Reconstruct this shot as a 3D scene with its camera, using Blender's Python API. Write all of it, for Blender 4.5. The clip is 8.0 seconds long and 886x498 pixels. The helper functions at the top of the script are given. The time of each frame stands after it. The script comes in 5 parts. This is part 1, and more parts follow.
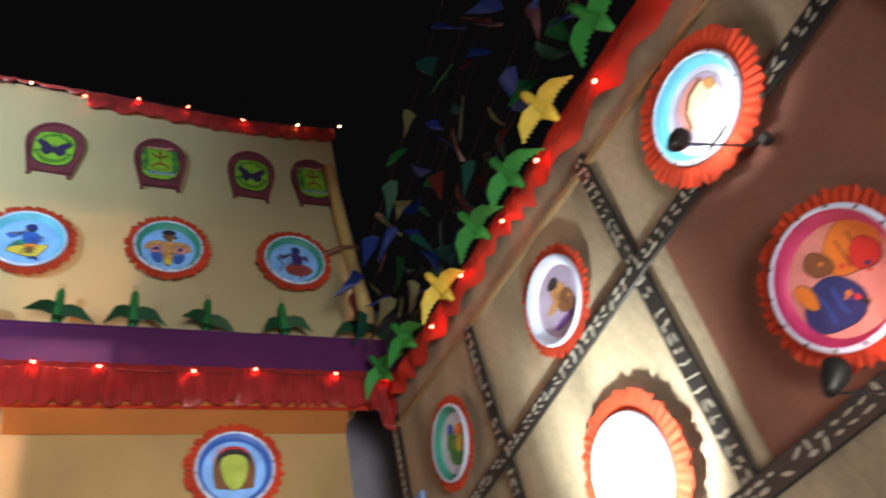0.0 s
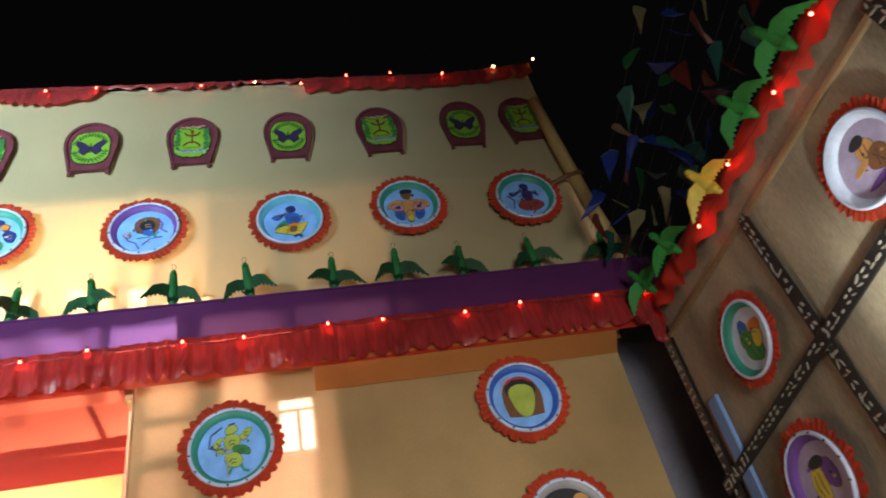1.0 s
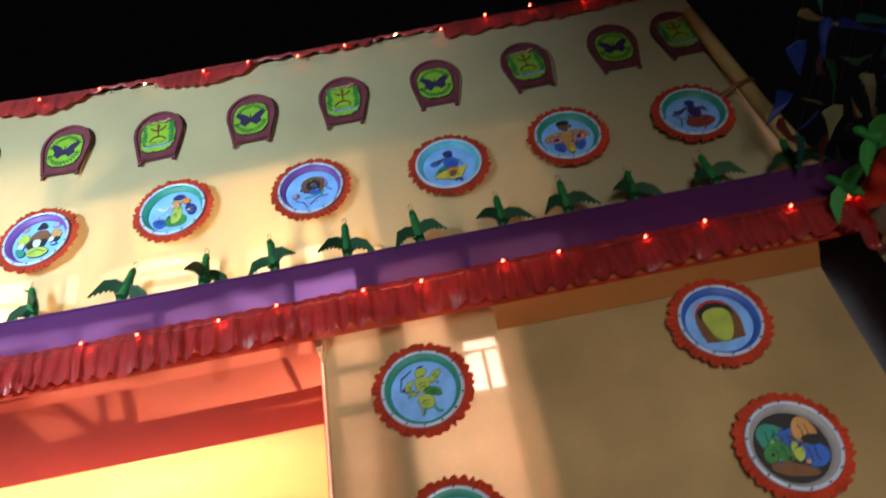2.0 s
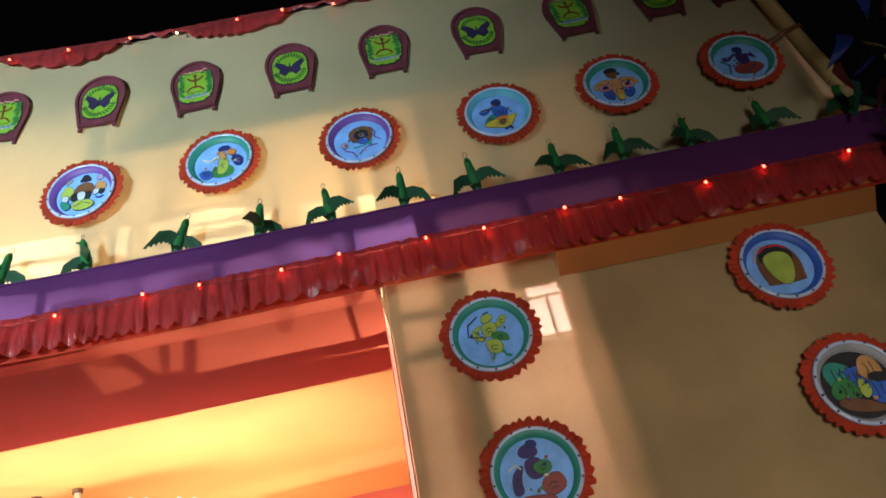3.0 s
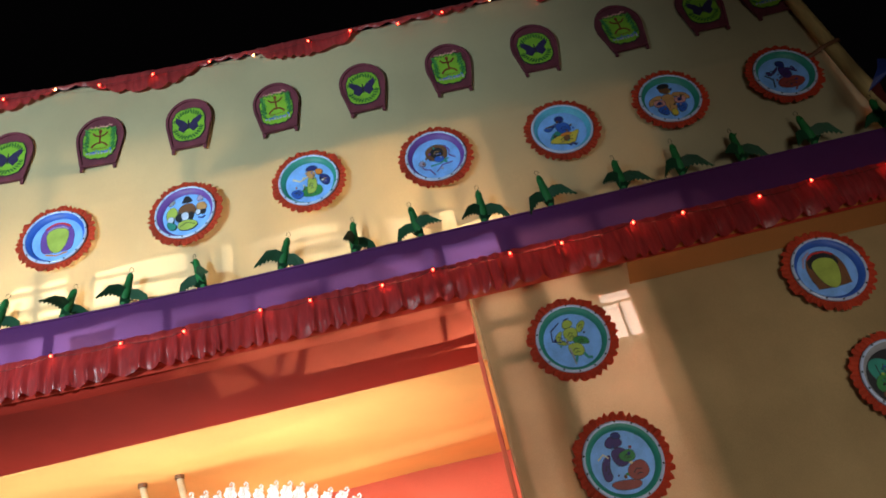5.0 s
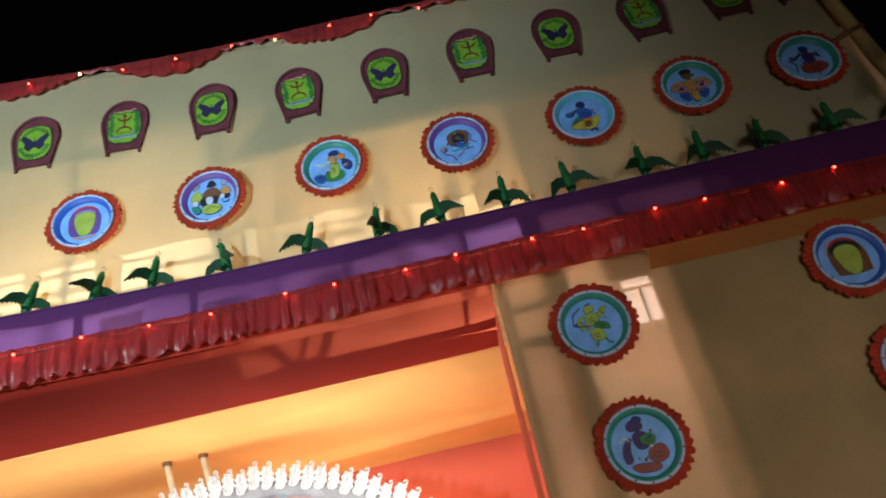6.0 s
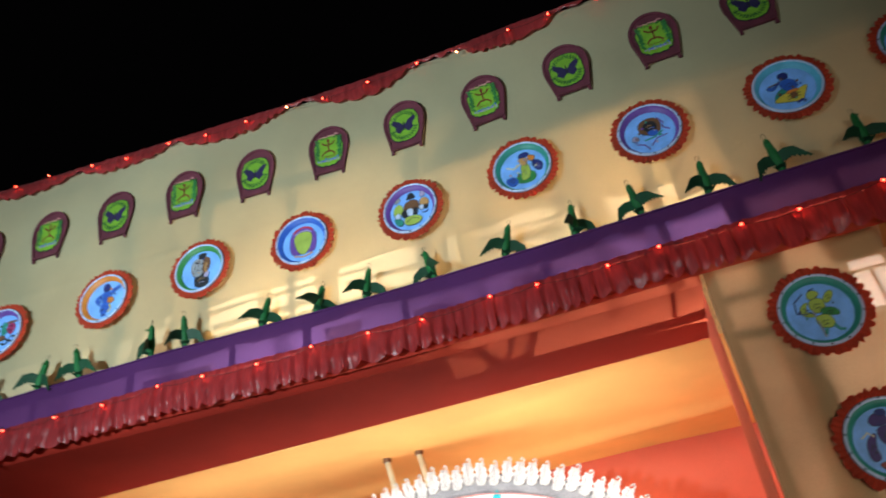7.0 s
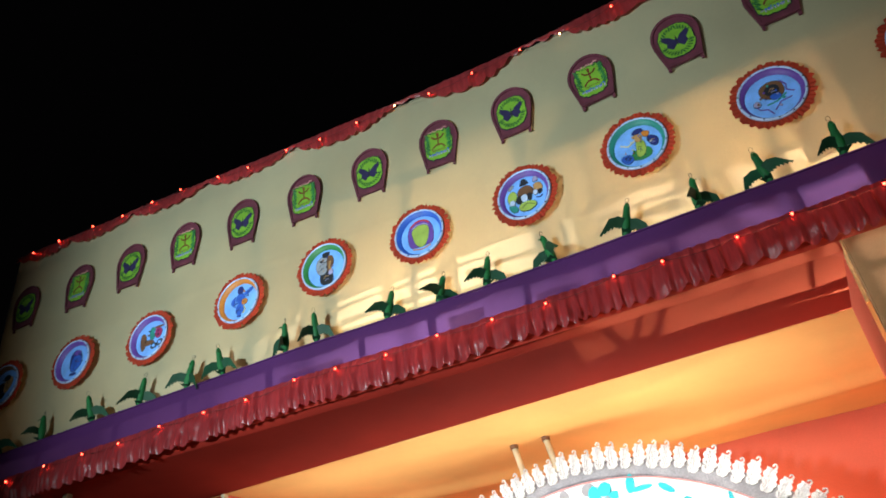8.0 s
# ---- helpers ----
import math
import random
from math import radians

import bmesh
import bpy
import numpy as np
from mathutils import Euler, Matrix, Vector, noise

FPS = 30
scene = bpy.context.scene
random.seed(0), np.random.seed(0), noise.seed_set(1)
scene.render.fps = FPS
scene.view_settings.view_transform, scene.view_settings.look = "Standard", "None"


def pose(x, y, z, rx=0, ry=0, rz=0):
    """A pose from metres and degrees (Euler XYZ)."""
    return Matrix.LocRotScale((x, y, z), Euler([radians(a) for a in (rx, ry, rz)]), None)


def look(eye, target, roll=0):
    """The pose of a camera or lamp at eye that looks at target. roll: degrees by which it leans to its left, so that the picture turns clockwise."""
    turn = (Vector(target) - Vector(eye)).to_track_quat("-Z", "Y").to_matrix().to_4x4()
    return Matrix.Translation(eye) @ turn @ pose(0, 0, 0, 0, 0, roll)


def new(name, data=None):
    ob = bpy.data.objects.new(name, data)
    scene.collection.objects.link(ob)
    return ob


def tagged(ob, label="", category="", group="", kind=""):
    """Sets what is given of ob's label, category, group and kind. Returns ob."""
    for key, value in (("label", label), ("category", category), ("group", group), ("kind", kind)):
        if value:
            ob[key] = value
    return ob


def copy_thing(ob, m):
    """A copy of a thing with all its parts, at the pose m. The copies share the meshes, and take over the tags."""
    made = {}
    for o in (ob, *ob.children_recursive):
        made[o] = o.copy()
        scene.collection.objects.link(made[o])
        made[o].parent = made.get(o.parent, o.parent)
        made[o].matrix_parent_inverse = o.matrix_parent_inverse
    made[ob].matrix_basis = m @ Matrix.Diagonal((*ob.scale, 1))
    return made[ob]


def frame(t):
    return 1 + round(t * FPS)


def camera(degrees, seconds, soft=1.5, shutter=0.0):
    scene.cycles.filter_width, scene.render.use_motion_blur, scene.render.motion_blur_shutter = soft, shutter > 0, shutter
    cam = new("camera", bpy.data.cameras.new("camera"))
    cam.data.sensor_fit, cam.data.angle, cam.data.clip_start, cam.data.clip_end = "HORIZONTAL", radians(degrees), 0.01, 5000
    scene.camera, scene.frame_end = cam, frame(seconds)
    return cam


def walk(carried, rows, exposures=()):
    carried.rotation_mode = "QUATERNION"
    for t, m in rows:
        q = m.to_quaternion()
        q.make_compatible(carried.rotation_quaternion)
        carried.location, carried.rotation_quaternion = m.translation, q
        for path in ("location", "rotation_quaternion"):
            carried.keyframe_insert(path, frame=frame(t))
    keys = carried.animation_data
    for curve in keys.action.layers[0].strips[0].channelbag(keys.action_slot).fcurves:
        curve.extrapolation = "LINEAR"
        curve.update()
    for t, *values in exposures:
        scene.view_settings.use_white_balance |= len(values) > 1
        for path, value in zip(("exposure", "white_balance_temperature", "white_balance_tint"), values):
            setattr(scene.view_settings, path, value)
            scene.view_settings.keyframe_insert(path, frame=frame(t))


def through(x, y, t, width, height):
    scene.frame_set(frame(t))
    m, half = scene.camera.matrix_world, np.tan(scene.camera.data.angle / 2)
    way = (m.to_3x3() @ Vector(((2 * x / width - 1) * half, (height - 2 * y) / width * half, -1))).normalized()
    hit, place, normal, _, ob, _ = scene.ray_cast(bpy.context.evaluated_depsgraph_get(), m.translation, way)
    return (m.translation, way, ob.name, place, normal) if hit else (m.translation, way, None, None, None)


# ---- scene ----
cam = camera(63.5, 8.0, soft=1.75, shutter=0.3)
PATH = [
    (0, (-1.698, -3.617, 1.722), (-0.861, -2.277, 2.948), -14.4),
    (0.5, (-1.95, -3.481, 1.7), (-1.394, -2.01, 2.937), -14.4),
    (1, (-2.092, -3.399, 1.693), (-1.699, -1.864, 2.913), -14.3),
    (1.5, (-2.188, -3.306, 1.683), (-1.984, -1.758, 2.933), -10.5),
    (2, (-2.319, -3.189, 1.679), (-2.292, -1.599, 2.892), -11.7),
    (2.2, (-2.41, -3.167, 1.687), (-2.41, -1.534, 2.841), -11.8),
    (3.3, (-2.8, -3.224, 1.696), (-2.724, -1.56, 2.803), -13.1),
    (3.5, (-2.817, -3.343, 1.724), (-2.737, -1.673, 2.822), -13.1),
    (4, (-2.875, -3.554, 1.743), (-2.815, -1.887, 2.847), -12.0),
    (4.5, (-3.031, -3.728, 1.8), (-2.979, -2.055, 2.896), -13.2),
    (4.7, (-3.081, -3.748, 1.786), (-3.046, -2.06, 2.857), -14.0),
    (5.8, (-3.23, -3.787, 1.788), (-3.19, -2.049, 2.778), -13.3),
    (6, (-3.209, -3.809, 1.792), (-3.216, -2.074, 2.788), -12.9),
    (6.5, (-3.235, -3.846, 1.796), (-3.462, -2.152, 2.834), -9.4),
    (7, (-3.327, -3.903, 1.81), (-3.804, -2.278, 2.874), -8.8),
    (7.5, (-3.382, -3.956, 1.81), (-4.033, -2.401, 2.885), -8.6),
    (8, (-3.435, -3.963, 1.768), (-4.168, -2.449, 2.85), -7.3),
]
walk(cam, [(t, look(eye, target, roll)) for t, eye, target, roll in PATH],
     [(0.0, 2.05), (0.5, 1.65), (1.0, 1.25), (1.5, 1.15), (2.2, 0.75), (3.3, 0.3), (4.5, 0.16), (6.0, -0.12), (7.5, -0.15), (8.0, -0.1)])

# ---- world, lamps, exposure ----
world = bpy.data.worlds.new("night_sky")
scene.world = world
world.use_nodes = True
world.node_tree.nodes["Background"].inputs[0].default_value = (0.010, 0.009, 0.010, 1)
world.node_tree.nodes["Background"].inputs[1].default_value = 0.07


def lamp(name, kind, m, power, colour, size=0.1, cone=60, blend=0.4):
    data = bpy.data.lights.new(name, kind)
    data.energy, data.color = power, colour
    if kind == "AREA":
        data.size = size
    else:
        data.shadow_soft_size = size
    if kind == "SPOT":
        data.spot_size, data.spot_blend = radians(cone), blend
    ob = new(name, data)
    ob.matrix_world = m
    return ob


# cool flood on a mast in the court, warm lamps in the hollow front
lamp("court_flood", "SPOT", look((-7.3, -6.6, 2.6), (-5.95, 0, 5.4)), 3000, (0.71, 0.91, 0.98), 0.10, 66, 1.0)
# broad added fill with no lamp of its own, lifts the right end
lamp("court_fill", "AREA", look((-1.7, -6.6, 1.2), (-1.8, 0, 1.3)), 34, (1.0, 0.94, 0.82), 1.4).data.spread = radians(80)
lamp("attic_lamp", "POINT", pose(-2.75, 0.70, 4.03), 48, (1.0, 0.77, 0.52), 0.04)
# extra bulb, added only to light the soffit cloth more evenly
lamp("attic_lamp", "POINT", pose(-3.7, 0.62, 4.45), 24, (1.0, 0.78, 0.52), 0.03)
lamp("attic_lamp", "POINT", pose(-5.6, 0.95, 3.98), 140, (1.0, 0.87, 0.68), 0.25)
lamp("panel_lamp", "POINT", pose(-2.32, 0.95, 3.0), 88, (1.0, 0.93, 0.83), 0.03)
# unseen fills: one for jamb and soffit, one hidden behind the arch
lamp("shrine_fill", "POINT", pose(-4.7, 0.35, 1.3), 27, (1.0, 0.86, 0.66), 0.15)
lamp("arch_back_fill", "POINT", pose(-4.6, 2.30, 2.3), 50, (1.0, 0.84, 0.60), 0.10)
# unseen strip, added to brighten the ceiling front and the arch
strip_fill = lamp("shrine_strip_fill", "AREA", look((-5.5, 1.00, 2.75), (-5.5, 1.45, 3.58)), 34, (1.0, 0.95, 0.84), 4.6)
strip_fill.data.shape, strip_fill.data.size_y = "RECTANGLE", 0.1


# ---- materials ----
def ramp_noise(nt, scale, low, high, detail=4, coord="Object", stretch=(1, 1, 1)):
    tc = nt.nodes.new("ShaderNodeTexCoord")
    mp = nt.nodes.new("ShaderNodeMapping")
    mp.inputs["Scale"].default_value = stretch
    ns = nt.nodes.new("ShaderNodeTexNoise")
    ns.inputs["Scale"].default_value, ns.inputs["Detail"].default_value = scale, detail
    mr = nt.nodes.new("ShaderNodeMapRange")
    mr.inputs["From Min"].default_value, mr.inputs["From Max"].default_value = 0.3, 0.7
    mr.inputs["To Min"].default_value, mr.inputs["To Max"].default_value = low, high
    nt.links.new(tc.outputs[coord], mp.inputs["Vector"])
    nt.links.new(mp.outputs["Vector"], ns.inputs["Vector"])
    nt.links.new(ns.outputs["Fac"], mr.inputs["Value"])
    return mr.outputs["Result"]


def material(name, colour, rough=0.6, metal=0.0, big=(1.2, 0.85, 1.1), fine=(60, 0.92, 1.06), bump=0.15, stretch=(1, 1, 1),
             through=0.0, sheen=0.0, tint=None, spec=0.4, per_piece=0.0):
    mat = bpy.data.materials.new(name)
    mat.use_nodes = True
    nt = mat.node_tree
    b = nt.nodes["Principled BSDF"]
    b.inputs["Roughness"].default_value, b.inputs["Metallic"].default_value = rough, metal
    b.inputs["Specular IOR Level"].default_value = spec
    b.inputs["Sheen Weight"].default_value = sheen
    a = ramp_noise(nt, big[0], big[1], big[2], 5, stretch=stretch)
    f = ramp_noise(nt, fine[0], fine[1], fine[2], 3, stretch=stretch)
    mul = nt.nodes.new("ShaderNodeMath")
    mul.operation = "MULTIPLY"
    nt.links.new(a, mul.inputs[0])
    nt.links.new(f, mul.inputs[1])
    value = mul.outputs[0]
    if per_piece:
        info = nt.nodes.new("ShaderNodeObjectInfo")
        mr = nt.nodes.new("ShaderNodeMapRange")
        mr.inputs["To Min"].default_value, mr.inputs["To Max"].default_value = 1 - per_piece, 1 + per_piece
        m2 = nt.nodes.new("ShaderNodeMath")
        m2.operation = "MULTIPLY"
        nt.links.new(info.outputs["Random"], mr.inputs["Value"])
        nt.links.new(value, m2.inputs[0])
        nt.links.new(mr.outputs["Result"], m2.inputs[1])
        value = m2.outputs[0]
    sc = nt.nodes.new("ShaderNodeVectorMath")
    sc.operation = "SCALE"
    sc.inputs[0].default_value = colour
    nt.links.new(value, sc.inputs["Scale"])
    nt.links.new(sc.outputs[0], b.inputs["Base Color"])
    bp = nt.nodes.new("ShaderNodeBump")
    bp.inputs["Strength"].default_value, bp.inputs["Distance"].default_value = bump, 0.01
    nt.links.new(f, bp.inputs["Height"])
    nt.links.new(bp.outputs[0], b.inputs["Normal"])
    if through:
        tr = nt.nodes.new("ShaderNodeBsdfTranslucent")
        s2 = nt.nodes.new("ShaderNodeVectorMath")
        s2.operation = "SCALE"
        s2.inputs[0].default_value = tint or colour
        nt.links.new(value, s2.inputs["Scale"])
        nt.links.new(s2.outputs[0], tr.inputs["Color"])
        mx = nt.nodes.new("ShaderNodeMixShader")
        mx.inputs[0].default_value = through
        nt.links.new(b.outputs[0], mx.inputs[1])
        nt.links.new(tr.outputs[0], mx.inputs[2])
        nt.links.new(mx.outputs[0], nt.nodes["Material Output"].inputs[0])
    return mat


def glowing(name, colour, strength):
    mat = bpy.data.materials.new(name)
    mat.use_nodes = True
    b = mat.node_tree.nodes["Principled BSDF"]
    b.inputs["Base Color"].default_value = (*colour, 1)
    b.inputs["Emission Color"].default_value = (*colour, 1)
    b.inputs["Emission Strength"].default_value = strength
    return mat


CREAM = material("cream_cloth", (0.55, 0.49, 0.31), 0.85, big=(0.9, 0.85, 1.1), fine=(220, 0.94, 1.05), bump=0.1, through=0.42, tint=(0.86, 0.72, 0.49), spec=0.2)
TAN = material("tan_cloth", (0.52, 0.37, 0.18), 0.85, big=(1.3, 0.70, 1.15), fine=(200, 0.93, 1.05), bump=0.1, through=0.42, tint=(0.76, 0.63, 0.57), spec=0.2)
RED_CLOTH = material("red_soffit_cloth", (0.42, 0.030, 0.017), 0.8, big=(1.0, 0.8, 1.1), fine=(180, 0.92, 1.05), through=0.38, tint=(0.70, 0.20, 0.14), spec=0.2)
ORANGE_CLOTH = material("orange_strip_cloth", (0.48, 0.19, 0.055), 0.8, fine=(180, 0.92, 1.05), through=0.4, tint=(0.75, 0.30, 0.07), spec=0.2)
YELLOW_CLOTH = material("yellow_ceiling_cloth", (0.85, 0.46, 0.155), 0.8, big=(0.8, 0.8, 1.1), fine=(150, 0.94, 1.05), spec=0.2)
CORAL = material("coral_wall_cloth", (0.80, 0.19, 0.12), 0.8, big=(0.8, 0.85, 1.1), fine=(150, 0.94, 1.05), spec=0.2)
PURPLE = material("purple_cloth", (0.115, 0.025, 0.14), 0.7, big=(1.4, 0.8, 1.1), fine=(180, 0.92, 1.05), through=0.42, tint=(0.185, 0.10, 0.35), spec=0.25)
SATIN = material("red_satin", (0.32, 0.030, 0.034), 0.30, big=(2.5, 0.75, 1.15), fine=(46, 0.78, 1.18), bump=0.8, stretch=(1, 1, 0.16), through=0.36, tint=(0.72, 0.13, 0.11), sheen=0.1, spec=0.5)
CREPE = material("red_crepe_paper", (0.56, 0.055, 0.02), 0.8, big=(7, 0.72, 1.15), fine=(140, 0.82, 1.12), bump=0.4, through=0.35, per_piece=0.1)
WOOD = material("raw_timber", (0.26, 0.17, 0.09), 0.75, big=(3, 0.7, 1.15), fine=(30, 0.8, 1.1), stretch=(1, 1, 6), bump=0.3)
BAMBOO = material("bamboo_pole", (0.55, 0.40, 0.17), 0.5, big=(4, 0.75, 1.1), fine=(40, 0.85, 1.08), stretch=(1, 1, 0.2))
MAROON = material("maroon_tray", (0.125, 0.027, 0.042), 0.6, big=(8, 0.75, 1.2), fine=(90, 0.85, 1.1), bump=0.25, per_piece=0.12)
LIME = material("lime_paint", (0.18, 0.37, 0.03), 0.55, big=(9, 0.85, 1.1), fine=(120, 0.93, 1.05), per_piece=0.1)
LEAFGREEN = material("green_paper", (0.010, 0.15, 0.036), 0.65, big=(9, 0.75, 1.2), fine=(100, 0.9, 1.08), through=0.12, per_piece=0.18)
# the same green paper for wings, with their shade put into the colour
SHADEDLEAF = material("shaded_green_paper", (0.006, 0.055, 0.022), 0.65, big=(9, 0.7, 1.25), fine=(100, 0.9, 1.08), through=0.10, per_piece=0.2)
BRIGHTGREEN = material("bright_green_paper", (0.02, 0.21, 0.035), 0.65, big=(9, 0.8, 1.15), fine=(100, 0.9, 1.08), through=0.15, per_piece=0.12)
ENAMEL = material("white_enamel", (0.46, 0.55, 0.78), 0.28, big=(6, 0.9, 1.05), fine=(80, 0.96, 1.03), bump=0.05, spec=0.5)
BLACK = material("black_paint", (0.012, 0.012, 0.013), 0.45, big=(6, 0.8, 1.2))
CARVED = material("carved_pith", (0.74, 0.74, 0.76), 0.65, big=(10, 0.8, 1.1), fine=(90, 0.8, 1.1), bump=0.4)
PEARL = material("white_pith", (0.84, 0.84, 0.85), 0.6, big=(8, 0.85, 1.08), fine=(120, 0.9, 1.06), bump=0.3)
GREYNET = material("silver_net", (0.32, 0.31, 0.34), 0.5, big=(10, 0.75, 1.15), fine=(90, 0.7, 1.2), bump=0.4)
SIDE_TAN = material("side_tan_mat", (0.32, 0.265, 0.195), 0.85, big=(2.2, 0.58, 1.2), fine=(55, 0.80, 1.12), stretch=(1, 2.2, 0.5), bump=0.4)
SIDE_BROWN = material("side_brown_cloth", (0.165, 0.072, 0.054), 0.85, big=(1.5, 0.8, 1.12), fine=(60, 0.9, 1.06), bump=0.2)
TARP = material("grey_tarpaulin", (0.14, 0.15, 0.20), 0.55, big=(2, 0.7, 1.2), fine=(40, 0.9, 1.08), bump=0.2)
BLUEBOARD = material("blue_board", (0.16, 0.27, 0.55), 0.5)
BULB_RED = glowing("red_bulb_glow", (1.0, 0.035, 0.018), 28)
BULB_WARM = glowing("warm_bulb_glow", (1.0, 0.34, 0.12), 26)
CABLE = material("dark_cable", (0.03, 0.015, 0.015), 0.5)
EARTH = material("court_ground", (0.14, 0.12, 0.10), 0.9, big=(0.7, 0.7, 1.2), fine=(18, 0.8, 1.15), bump=0.5)

PAINT = {}


def paint(key):
    """Hand-brushed poster colours for the plates and flags."""
    table = {"white": (0.54, 0.62, 0.82), "sky": (0.20, 0.43, 0.92), "teal": (0.03, 0.25, 0.20), "green": (0.04, 0.22, 0.06),
             "blue": (0.03, 0.11, 0.50), "navy": (0.02, 0.03, 0.16), "violet": (0.145, 0.06, 0.31), "lilac": (0.38, 0.33, 0.52),
             "yellow": (0.60, 0.48, 0.06), "lime": (0.36, 0.46, 0.08), "orange": (0.62, 0.20, 0.03), "red": (0.55, 0.03, 0.03),
             "magenta": (0.36, 0.03, 0.12), "brown": (0.17, 0.075, 0.035), "dark": (0.02, 0.02, 0.025), "pink": (0.60, 0.26, 0.26),
             "skin": (0.52, 0.27, 0.10), "cream": (0.70, 0.62, 0.42), "aqua": (0.10, 0.42, 0.62), "turquoise": (0.02, 0.46, 0.56), "grey": (0.3, 0.3, 0.33), "dark_green": (0.02, 0.10, 0.025), "plum_ink": (0.055, 0.028, 0.15), "red_earth": (0.26, 0.05, 0.045), "ink": (0.028, 0.022, 0.07), "rust": (0.15, 0.03, 0.015), "bone": (0.30, 0.29, 0.26),
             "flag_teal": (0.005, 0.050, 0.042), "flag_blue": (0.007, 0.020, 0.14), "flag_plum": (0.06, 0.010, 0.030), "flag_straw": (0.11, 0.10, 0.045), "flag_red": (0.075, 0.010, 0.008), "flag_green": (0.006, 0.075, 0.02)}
    if key not in PAINT:
        PAINT[key] = material(key + "_poster_paint", table[key], 0.5, big=(12, 0.8, 1.12), fine=(110, 0.92, 1.06), bump=0.08)
    return PAINT[key]


# ---- helpers for meshes ----
def part(name, bm, mat, parent=None, label="", smooth=False):
    me = bpy.data.meshes.new(name)
    bmesh.ops.recalc_face_normals(bm, faces=bm.faces)
    bm.to_mesh(me)
    bm.free()
    me.materials.append(mat)
    if smooth:
        for p in me.polygons:
            p.use_smooth = True
    ob = new(name, me)
    ob.parent = parent
    if label:
        ob["label"] = label
    return ob


def box(bm, x0, x1, y0, y1, z0, z1, bevel=0.0):
    vs = [bm.verts.new((x, y, z)) for x in (x0, x1) for y in (y0, y1) for z in (z0, z1)]
    quads = ((0, 1, 3, 2), (4, 6, 7, 5), (0, 4, 5, 1), (2, 3, 7, 6), (0, 2, 6, 4), (1, 5, 7, 3))
    fs = [bm.faces.new([vs[i] for i in q]) for q in quads]
    if bevel:
        edges = list({e for f in fs for e in f.edges})
        bmesh.ops.bevel(bm, geom=edges, offset=bevel, segments=1, affect="EDGES")
    return bm


def boxed(*a, bevel=0.0):
    return box(bmesh.new(), *a, bevel=bevel)


def slab(points, depth, z=0.0, bm=None):
    """A flat shape with thickness: outline points (x, y), from z to z + depth."""
    bm = bm or bmesh.new()
    low = [bm.verts.new((x, y, z)) for x, y in points]
    top = [bm.verts.new((x, y, z + depth)) for x, y in points]
    bm.faces.new(top)
    bm.faces.new(low[::-1])
    n = len(points)
    for i in range(n):
        j = (i + 1) % n
        bm.faces.new((low[i], low[j], top[j], top[i]))
    return bm


def oval(cx, cy, rx, ry, turn=0.0, n=20):
    c, s = math.cos(radians(turn)), math.sin(radians(turn))
    out = []
    for i in range(n):
        a = 2 * math.pi * i / n
        u, v = rx * math.cos(a), ry * math.sin(a)
        out.append((cx + u * c - v * s, cy + u * s + v * c))
    return out


def lathe(profile, n=40, bm=None):
    bm = bm or bmesh.new()
    rings = []
    for r, z in profile:
        if r < 1e-6:
            rings.append([bm.verts.new((0, 0, z))])
        else:
            rings.append([bm.verts.new((r * math.cos(2 * math.pi * i / n), r * math.sin(2 * math.pi * i / n), z)) for i in range(n)])
    for a, b in zip(rings, rings[1:]):
        for i in range(n):
            j = (i + 1) % n
            if len(a) == 1:
                bm.faces.new((a[0], b[i], b[j]))
            elif len(b) == 1:
                bm.faces.new((a[i], b[0], a[j]))
            else:
                bm.faces.new((a[i], b[i], b[j], a[j]))
    return bm


def tube(points, radius, n=8, bm=None, taper=1.0):
    bm = bm or bmesh.new()
    pts = [Vector(p) for p in points]
    rings = []
    for k, p in enumerate(pts):
        d = (pts[min(k + 1, len(pts) - 1)] - pts[max(k - 1, 0)]).normalized()
        u = d.orthogonal().normalized()
        v = d.cross(u)
        r = radius * (1 + (taper - 1) * k / max(1, len(pts) - 1))
        rings.append([bm.verts.new(p + r * (math.cos(2 * math.pi * i / n) * u + math.sin(2 * math.pi * i / n) * v)) for i in range(n)])
    for a, b in zip(rings, rings[1:]):
        for i in range(n):
            j = (i + 1) % n
            bm.faces.new((a[i], a[j], b[j], b[i]))
    bm.faces.new(rings[0][::-1])
    bm.faces.new(rings[-1])
    return bm


def sheet(fn, nu, nv, thick=0.0):
    """A grid of points fn(u, v), u and v from 0 to 1."""
    bm = bmesh.new()
    g = [[bm.verts.new(fn(i / nu, j / nv)) for j in range(nv + 1)] for i in range(nu + 1)]
    for i in range(nu):
        for j in range(nv):
            bm.faces.new((g[i][j], g[i + 1][j], g[i + 1][j + 1], g[i][j + 1]))
    if thick:
        bm.normal_update()
        bmesh.ops.solidify(bm, geom=list(bm.faces), thickness=thick)
    return bm


def thing(name, label, category, group="", m=None):
    ob = new(name)
    ob.empty_display_size = 0.1
    if m is not None:
        ob.matrix_world = m
    return tagged(ob, label, category, group)


def wave(x, scale, seed=0.0):
    return noise.noise((x * scale, seed, 3.7))


# ---- large structure ----
def front(x):
    """How far the cloth front stands forward along its length; its far end bends towards the court."""
    return -0.085 * 0.35 * math.log(1.0 + math.exp((-5.0 - x) / 0.35))


def top_z(x):
    return 6.07 + 0.012 * max(0.0, -x) + 0.012 * wave(x, 1.5) + 0.11 * max(0.0, 1 - abs(x + 0.1) / 0.8) ** 1.5


